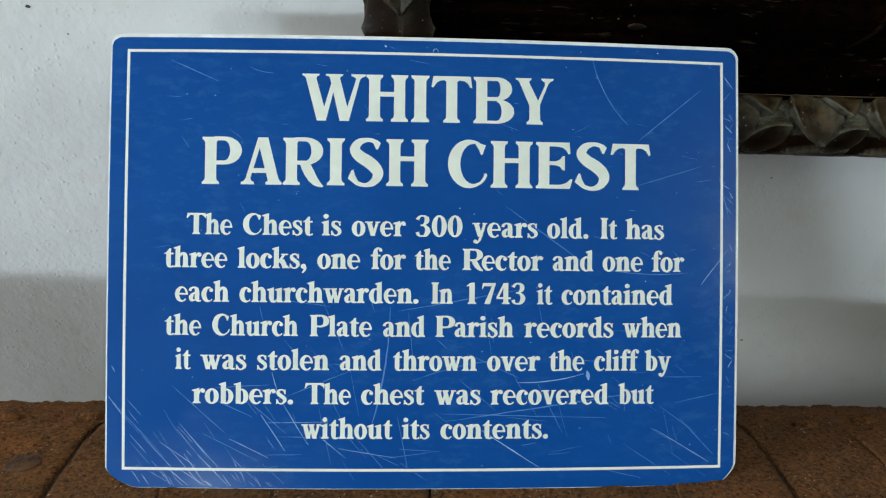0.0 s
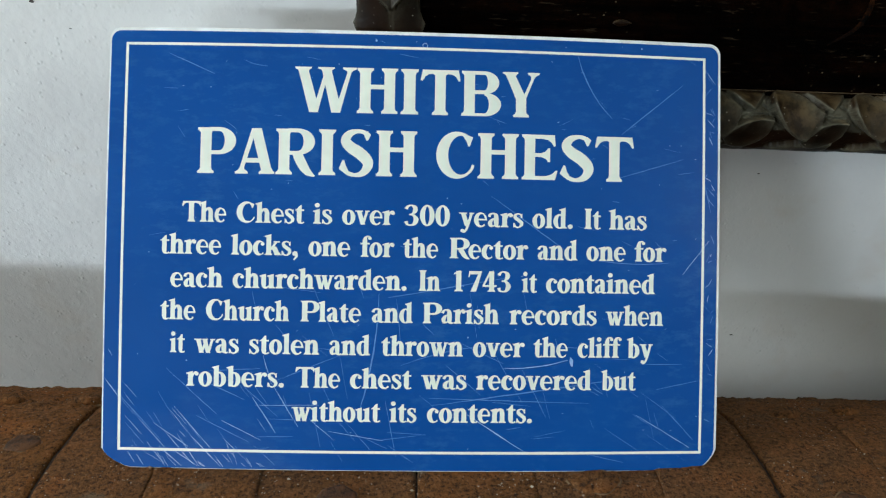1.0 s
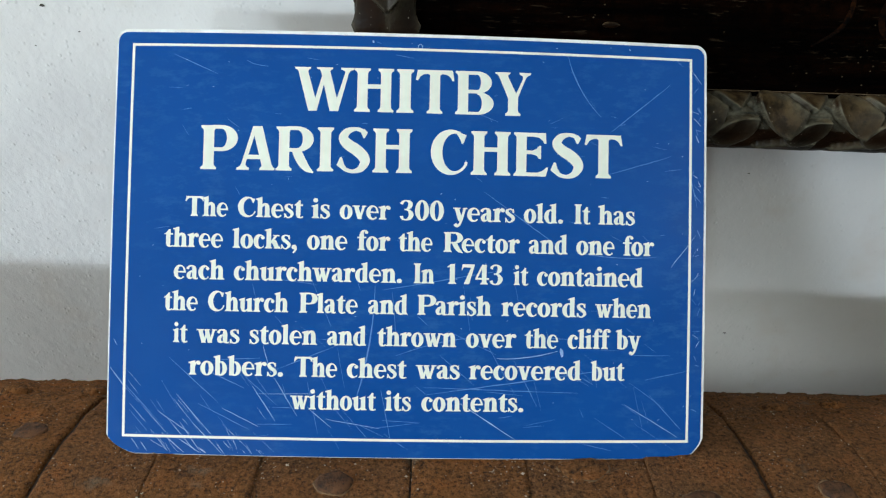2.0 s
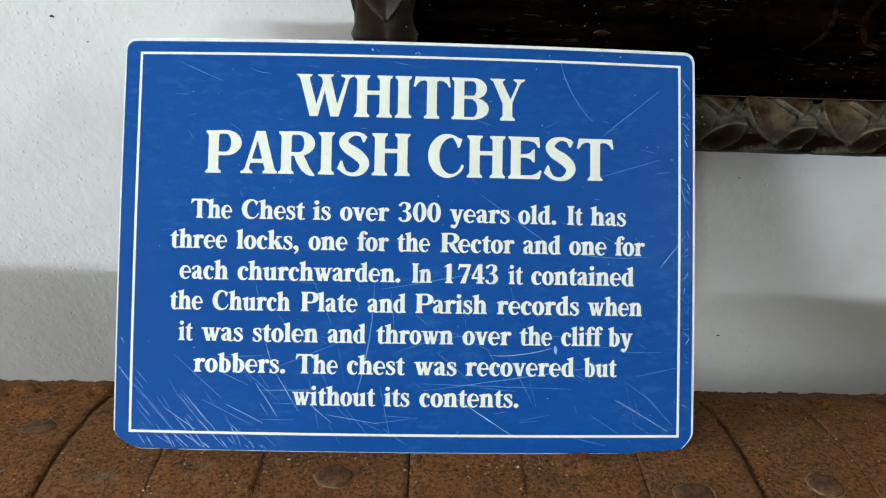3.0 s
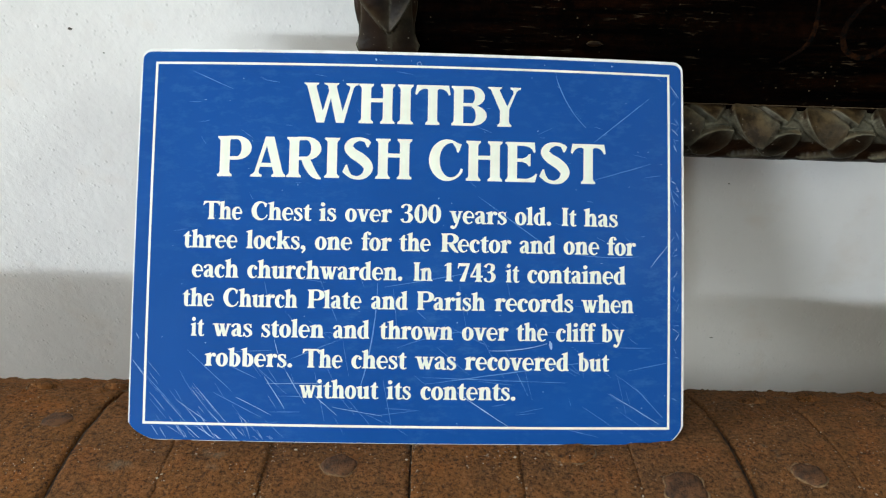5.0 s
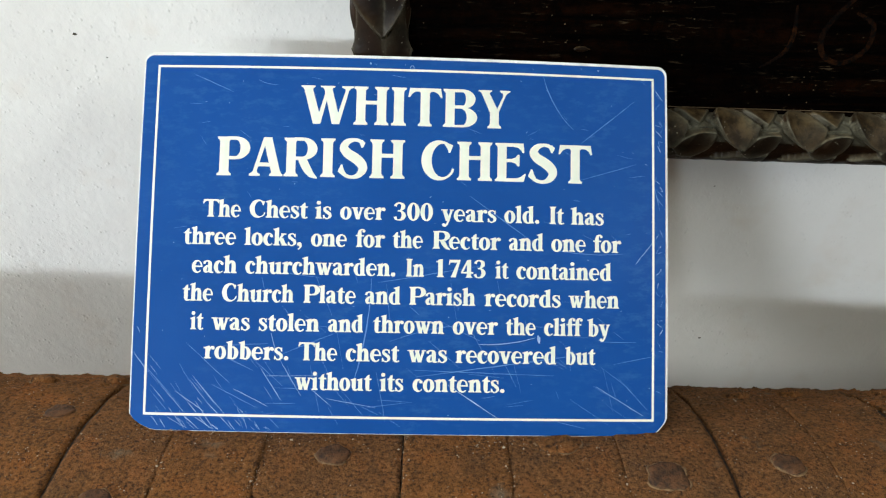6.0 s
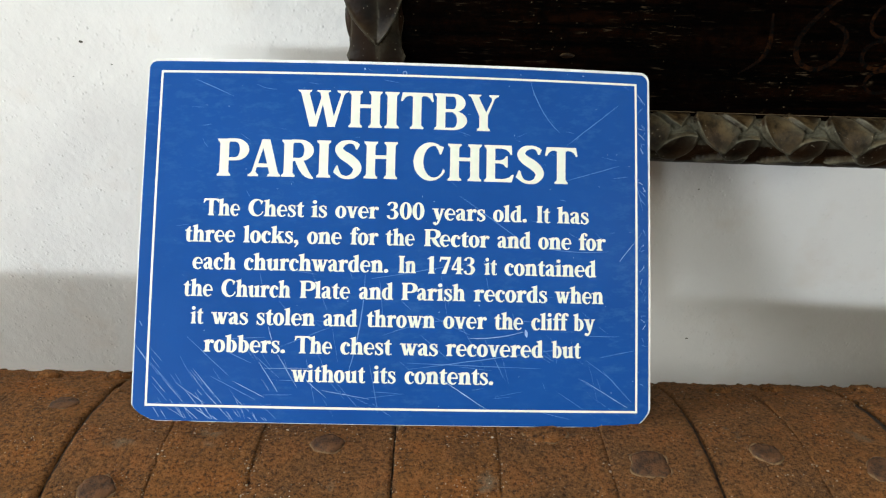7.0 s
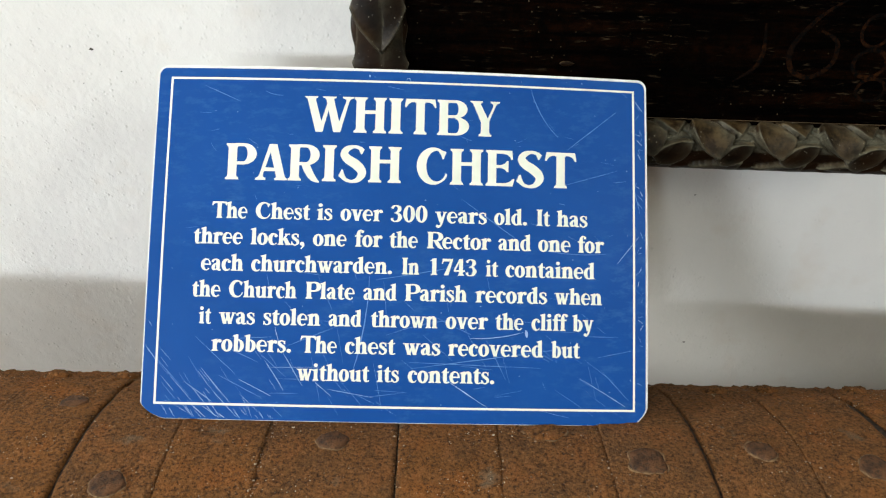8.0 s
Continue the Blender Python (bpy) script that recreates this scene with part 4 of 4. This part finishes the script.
def plate(bm, pts, z0, z1):
    lo = [bm.verts.new((x, y, z0)) for x, y in pts]
    hi = [bm.verts.new((x, y, z1)) for x, y in pts]
    n = len(pts)
    bm.faces.new(hi)
    bm.faces.new(lo[::-1])
    for i in range(n):
        bm.faces.new((lo[i], lo[(i + 1) % n], hi[(i + 1) % n], hi[i]))
    return bm


SIGN_W, SIGN_H = 0.4255, 0.3010


def bow(x, y):
    """The sheet has bent with age: its middle stands forward of its corners."""
    return SIGN_BOW[0] * (1 / 3 - (2 * x / SIGN_W) ** 2) + SIGN_BOW[1] * (1 / 3 - (2 * y / SIGN_H) ** 2)


def sliced(bm, nx=44, ny=20):
    """Cuts a flat mesh into strips both ways, so that it can bend."""
    for axis, n, size in ((0, nx, SIGN_W), (1, ny, SIGN_H)):
        for k in range(1, n):
            at, way = [0.0, 0.0, 0.0], [0.0, 0.0, 0.0]
            at[axis], way[axis] = size * (k / n - 0.5) + 0.00013, 1.0
            bmesh.ops.bisect_plane(bm, geom=bm.verts[:] + bm.edges[:] + bm.faces[:], plane_co=at, plane_no=way)
    return bm


def scratches(sign):
    """Scratches in the print: single long ones, and sheaves of short ones where the sign has rubbed."""
    rng = random.Random(4)
    bright, faint = bmesh.new(), bmesh.new()
    count = [0]

    def cut(bm, x0, y0, x1, y1, w, bend=0.0):
        count[0] += 1
        z = 0.000008 + 0.0000001 * count[0]
        a, b = Vector((x0, y0)), Vector((x1, y1))
        side = Vector((a.y - b.y, b.x - a.x)).normalized()
        n = max(3, int((b - a).length / 0.006))
        left, right = [], []
        for k in range(n + 1):
            t = k / n
            q = a.lerp(b, t) + side * (bend * 4 * t * (1 - t) + 0.00012 * rng.uniform(-1, 1))
            half = 0.5 * w * (0.25 + 0.75 * math.sin(math.pi * min(max(t, 0.04), 0.96))) * rng.uniform(0.6, 1.2)
            left.append(bm.verts.new((q.x + side.x * half, q.y + side.y * half, z)))
            right.append(bm.verts.new((q.x - side.x * half, q.y - side.y * half, z)))
        for k in range(n):
            bm.faces.new((left[k], left[k + 1], right[k + 1], right[k]))

    cut(faint, 0.109, 0.140, 0.134, 0.094, 0.0008, -0.004)
    cut(faint, 0.141, 0.083, 0.185, 0.119, 0.0007)
    cut(faint, 0.138, 0.052, 0.186, 0.067, 0.0006)
    cut(faint, -0.0255, -0.030, -0.038, -0.112, 0.0012, 0.003)
    cut(bright, 0.036, -0.112, 0.078, -0.139, 0.0008)
    cut(faint, 0.012, -0.106, 0.150, -0.086, 0.0008)
    cut(faint, 0.010, -0.101, 0.120, -0.104, 0.0006)
    cut(faint, -0.020, -0.033, 0.062, -0.018, 0.0007)
    cut(bright, 0.154, -0.112, 0.193, -0.135, 0.0005)
    cut(faint, 0.172, -0.105, 0.196, -0.130, 0.0006)
    cut(bright, 0.060, -0.080, 0.105, -0.074, 0.0006, -0.002)
    cut(faint, -0.010, -0.079, 0.060, -0.064, 0.0007, 0.003)
    cut(faint, 0.050, 0.038, 0.110, -0.004, 0.0006)
    cut(faint, 0.118, -0.004, 0.176, -0.006, 0.0006, -0.002)
    cut(bright, 0.186, -0.014, 0.205, 0.010, 0.0005)
    cut(faint, 0.199, 0.060, 0.206, 0.030, 0.0006)
    cut(bright, 0.199, 0.134, 0.209, 0.121, 0.0005)
    cut(faint, -0.172, 0.132, -0.140, 0.118, 0.0005)
    cut(faint, -0.120, 0.128, -0.104, 0.124, 0.0005, -0.001)
    # the rubbed lower corner
    cut(bright, -0.1634, -0.1084, -0.1367, -0.1384, 0.0005)
    cut(bright, -0.1100, -0.1017, -0.0939, -0.1260, 0.0005)
    cut(bright, -0.1031, -0.0735, -0.0974, -0.0927, 0.0005)
    cut(bright, -0.0970, -0.0923, -0.0787, -0.1219, 0.0005)
    cut(faint, -0.1481, -0.1148, -0.1119, -0.1324, 0.0005)
    cut(bright, -0.1310, -0.1178, -0.1042, -0.1309, 0.0005)
    cut(bright, -0.1882, -0.1167, -0.1684, -0.1376, 0.0005)
    cut(bright, -0.1768, -0.1204, -0.1531, -0.1361, 0.0005)
    cut(bright, -0.1691, -0.1260, -0.1493, -0.1485, 0.0005)
    cut(bright, -0.1607, -0.1279, -0.1455, -0.1493, 0.0005)
    cut(bright, -0.1520, -0.1279, -0.1310, -0.1493, 0.0005)
    cut(bright, -0.1814, -0.1335, -0.1691, -0.1485, 0.0005)
    cut(bright, -0.1730, -0.1361, -0.1577, -0.1493, 0.0005)
    cut(bright, -0.1623, -0.1391, -0.1462, -0.1493, 0.0005)
    cut(bright, -0.1882, -0.1421, -0.1836, -0.1493, 0.0005)
    cut(bright, -0.1947, -0.1403, -0.1898, -0.1474, 0.0005)
    cut(faint, -0.2073, -0.0949, -0.1722, -0.1317, 0.0005)
    cut(faint, -0.1691, -0.0829, -0.1340, -0.1137, 0.0005)
    cut(faint, -0.1157, -0.0949, -0.0928, -0.1148, 0.0005)
    cut(faint, -0.1405, -0.0844, -0.1050, -0.0822, 0.0005)
    cut(bright, -0.1080, -0.1073, -0.0653, -0.1065, 0.0004)
    cut(bright, -0.0584, -0.1242, -0.0202, -0.1305, 0.0005)
    cut(bright, -0.0714, -0.1159, -0.0546, -0.1302, 0.0005)
    cut(faint, -0.0947, -0.0904, -0.0538, -0.0735, 0.0005)
    cut(faint, -0.0538, -0.0735, -0.0302, -0.0642, 0.0005)
    cut(bright, -0.2088, -0.0709, -0.2062, -0.0754, 0.0005)
    cut(bright, -0.2111, -0.0904, -0.1989, -0.1062, 0.0005)
    cut(faint, -0.1966, -0.1204, -0.1836, -0.1346, 0.0005)
    cut(faint, -0.1443, -0.0904, -0.1157, -0.1035, 0.0005)
    cut(bright, -0.1279, -0.1324, -0.1233, -0.1410, 0.0005)
    for k in range(34):
        x, y = rng.uniform(-0.203, -0.10), rng.uniform(-0.140, -0.085)
        if x + y > -0.245 and rng.random() < 0.6:
            continue
        length, a = rng.uniform(0.004, 0.022), radians(rng.uniform(-58, -42))
        cut(bright if rng.random() < 0.4 else faint, x, y, x + length * math.cos(a), max(y + length * math.sin(a), -0.148), rng.uniform(0.0002, 0.0004))
    for k in range(18):
        x, y = rng.uniform(-0.19, -0.10), rng.uniform(-0.147, -0.138)
        cut(bright, x, y, x + rng.uniform(0.002, 0.006), max(y - rng.uniform(0.003, 0.010), -0.1495), rng.uniform(0.0002, 0.0004))
    for k in range(60):
        x, y = rng.uniform(-0.12, 0.19), rng.uniform(-0.14, -0.02)
        length, a = rng.uniform(0.006, 0.04), radians(rng.choice((rng.uniform(-8, 14), rng.uniform(-50, -25), rng.uniform(-85, -60))))
        cut(faint, x, y, x + length * math.cos(a), max(y + length * math.sin(a), -0.145), rng.uniform(0.0002, 0.0005))
    for k in range(40):
        x, y = rng.uniform(-0.205, 0.205), rng.uniform(0.0, 0.145)
        length, a = rng.uniform(0.003, 0.014), radians(rng.uniform(-70, 30))
        cut(faint, x, y, min(x + length * math.cos(a), 0.208), min(y + length * math.sin(a), 0.146), rng.uniform(0.0002, 0.0004))
    for k in range(36):
        y = rng.uniform(-0.12, 0.14)
        x = rng.uniform(0.201, 0.207)
        cut(faint if k % 3 else bright, x, y, min(x + rng.uniform(0.001, 0.006), 0.2088), y + rng.uniform(-0.006, 0.006), rng.uniform(0.0003, 0.0007))
    for k in range(70):
        x, y = rng.uniform(-0.20, 0.20), rng.uniform(-0.14, 0.145)
        cut(bright, x, y, x + rng.uniform(0.0004, 0.0012), y + rng.uniform(-0.0006, 0.0006), rng.uniform(0.0003, 0.0007))
    cut(bright, 0.1070, -0.0722, 0.1082, -0.0785, 0.0024)
    cut(bright, -0.0310, 0.1440, -0.0300, 0.1425, 0.0016)
    for k in range(10):
        a, b = radians(36 * k), radians(36 * k + 36)
        cut(bright, 0.0030 + 0.0016 * math.cos(a), 0.1405 + 0.0018 * math.sin(a), 0.0030 + 0.0016 * math.cos(b), 0.1405 + 0.0018 * math.sin(b), 0.0006)
    for bm, m, name in ((bright, SCRATCH, "scratching"), (faint, SCRATCH_FAINT, "scratched_film")):
        for f in bm.faces:
            f.normal_update()
            if f.normal.z < 0:
                f.normal_flip()
        tagged(part(name, bm, m, sign, "pale scratching in the blue print"), kind="stuff")


def information_sign():
    sign = tagged(new("information_sign"), "scratched blue plastic sign with ivory lettering leaning on the chest", "sign")
    sign.matrix_world = SIGN
    part("core", sliced(plate(bmesh.new(), rounded_outline(SIGN_W, SIGN_H), -0.0032, -0.0003)), CORE, sign, "white plastic core with worn edges")
    part("face", sliced(plate(bmesh.new(), [(x - 0.0004, y - 0.0010) for x, y in rounded_outline(SIGN_W, SIGN_H, 0.0014)], -0.0003, 0.0)), BLUE, sign, "scratched glossy blue printed face")
    w, h, t = 0.4013, 0.2768, 0.0009
    bm = bmesh.new()
    for a, b, c, d in ((-w / 2 - t, w / 2 + t, h / 2 - t, h / 2 + t), (-w / 2 - t, w / 2 + t, -h / 2 - t, -h / 2 + t), (-w / 2 - t, -w / 2 + t, -h / 2 + t, h / 2 - t), (w / 2 - t, w / 2 + t, -h / 2 + t, h / 2 - t)):
        box(bm, a, b, c, d, 0.0, 0.00008)
    part("border_line", sliced(bm), IVORY, sign, "thin ivory border line")
    def words(base, cap, *spans):
        """One line of lettering; each word runs between two places, in millimetres from the middle of the sign."""
        bm = bmesh.new()
        for word, lo, hi in spans:
            lay_word(bm, word, lo / 1000, hi / 1000, base, cap, -0.02)
        part("lettering", bm, IVORY, sign, "ivory serif lettering")

    def headline(base, cap, *spans):
        bm = bmesh.new()
        for word, lo, hi, places in spans:
            lay_spread(bm, word, lo / 1000, hi / 1000, base, cap, places)
        part("lettering", bm, IVORY, sign, "large ivory serif capitals")

    headline(0.0928, 0.0312, ("WHITBY", -85.6, 82.7, (0.0, 25.1, 25.3, 41.8, 43.1, 50.2, 51.0, 67.3, 67.8, 84.1, 84.6, 100.0)))
    headline(0.0499, 0.0312, ("PARISH", -150.6, -1.4, (0.0, 17.5, 17.2, 35.2, 35.7, 53.6, 55.2, 62.9, 64.4, 80.1, 81.4, 100.0)),
             ("CHEST", 11.8, 149.8, (0.0, 19.0, 20.7, 41.1, 42.8, 60.9, 62.0, 79.3, 79.9, 100.0)))
    words(0.0167, 0.0140, ("The", -160.7, -129.8), ("Chest", -123.5, -77.0), ("is", -71.4, -57.9), ("over", -51.7, -15.8), ("300", -9.5, 22.3), ("years", 28.3, 72.8), ("old.", 78.6, 108.0), ("It", 114.9, 126.9), ("has", 132.5, 159.9))
    words(-0.0052, 0.0140, ("three", -174.9, -132.8), ("locks,", -126.5, -80.2), ("one", -74.1, -45.4), ("for", -39.0, -15.6), ("the", -10.0, 14.5), ("Rector", 21.7, 76.2), ("and", 82.3, 110.9), ("one", 116.7, 145.1), ("for", 150.8, 174.0))
    words(-0.0277, 0.0140, ("each", -167.5, -131.3), ("churchwarden.", -125.1, -5.9), ("In", 1.2, 16.2), ("1743", 25.2, 65.3), ("it", 72.1, 82.8), ("contained", 88.7, 166.3))
    words(-0.0498, 0.0140, ("the", -174.0, -149.4), ("Church", -142.9, -85.8), ("Plate", -78.8, -37.2), ("and", -30.6, -2.0), ("Parish", 4.1, 57.0), ("records", 63.8, 125.2), ("when", 131.2, 172.5))
    words(-0.0722, 0.0140, ("it", -166.8, -156.3), ("was", -150.0, -119.4), ("stolen", -113.3, -65.2), ("and", -58.9, -30.7), ("thrown", -23.7, 32.6), ("over", 39.0, 74.9), ("the", 80.7, 105.2), ("cliff", 111.5, 141.6), ("by", 146.7, 165.1))
    words(-0.0947, 0.0140, ("robbers.", -155.3, -87.8), ("The", -81.7, -50.6), ("chest", -44.4, -2.2), ("was", 4.1, 35.6), ("recovered", 41.6, 122.2), ("but", 128.8, 153.5))
    words(-0.1175, 0.0140, ("without", -83.3, -23.2), ("its", -17.1, 1.7), ("contents.", 8.3, 81.9))
    scratches(sign)
    for ob in sign.children:
        for v in ob.data.vertices:
            v.co.z += bow(v.co.x, v.co.y)
    return sign


information_sign()
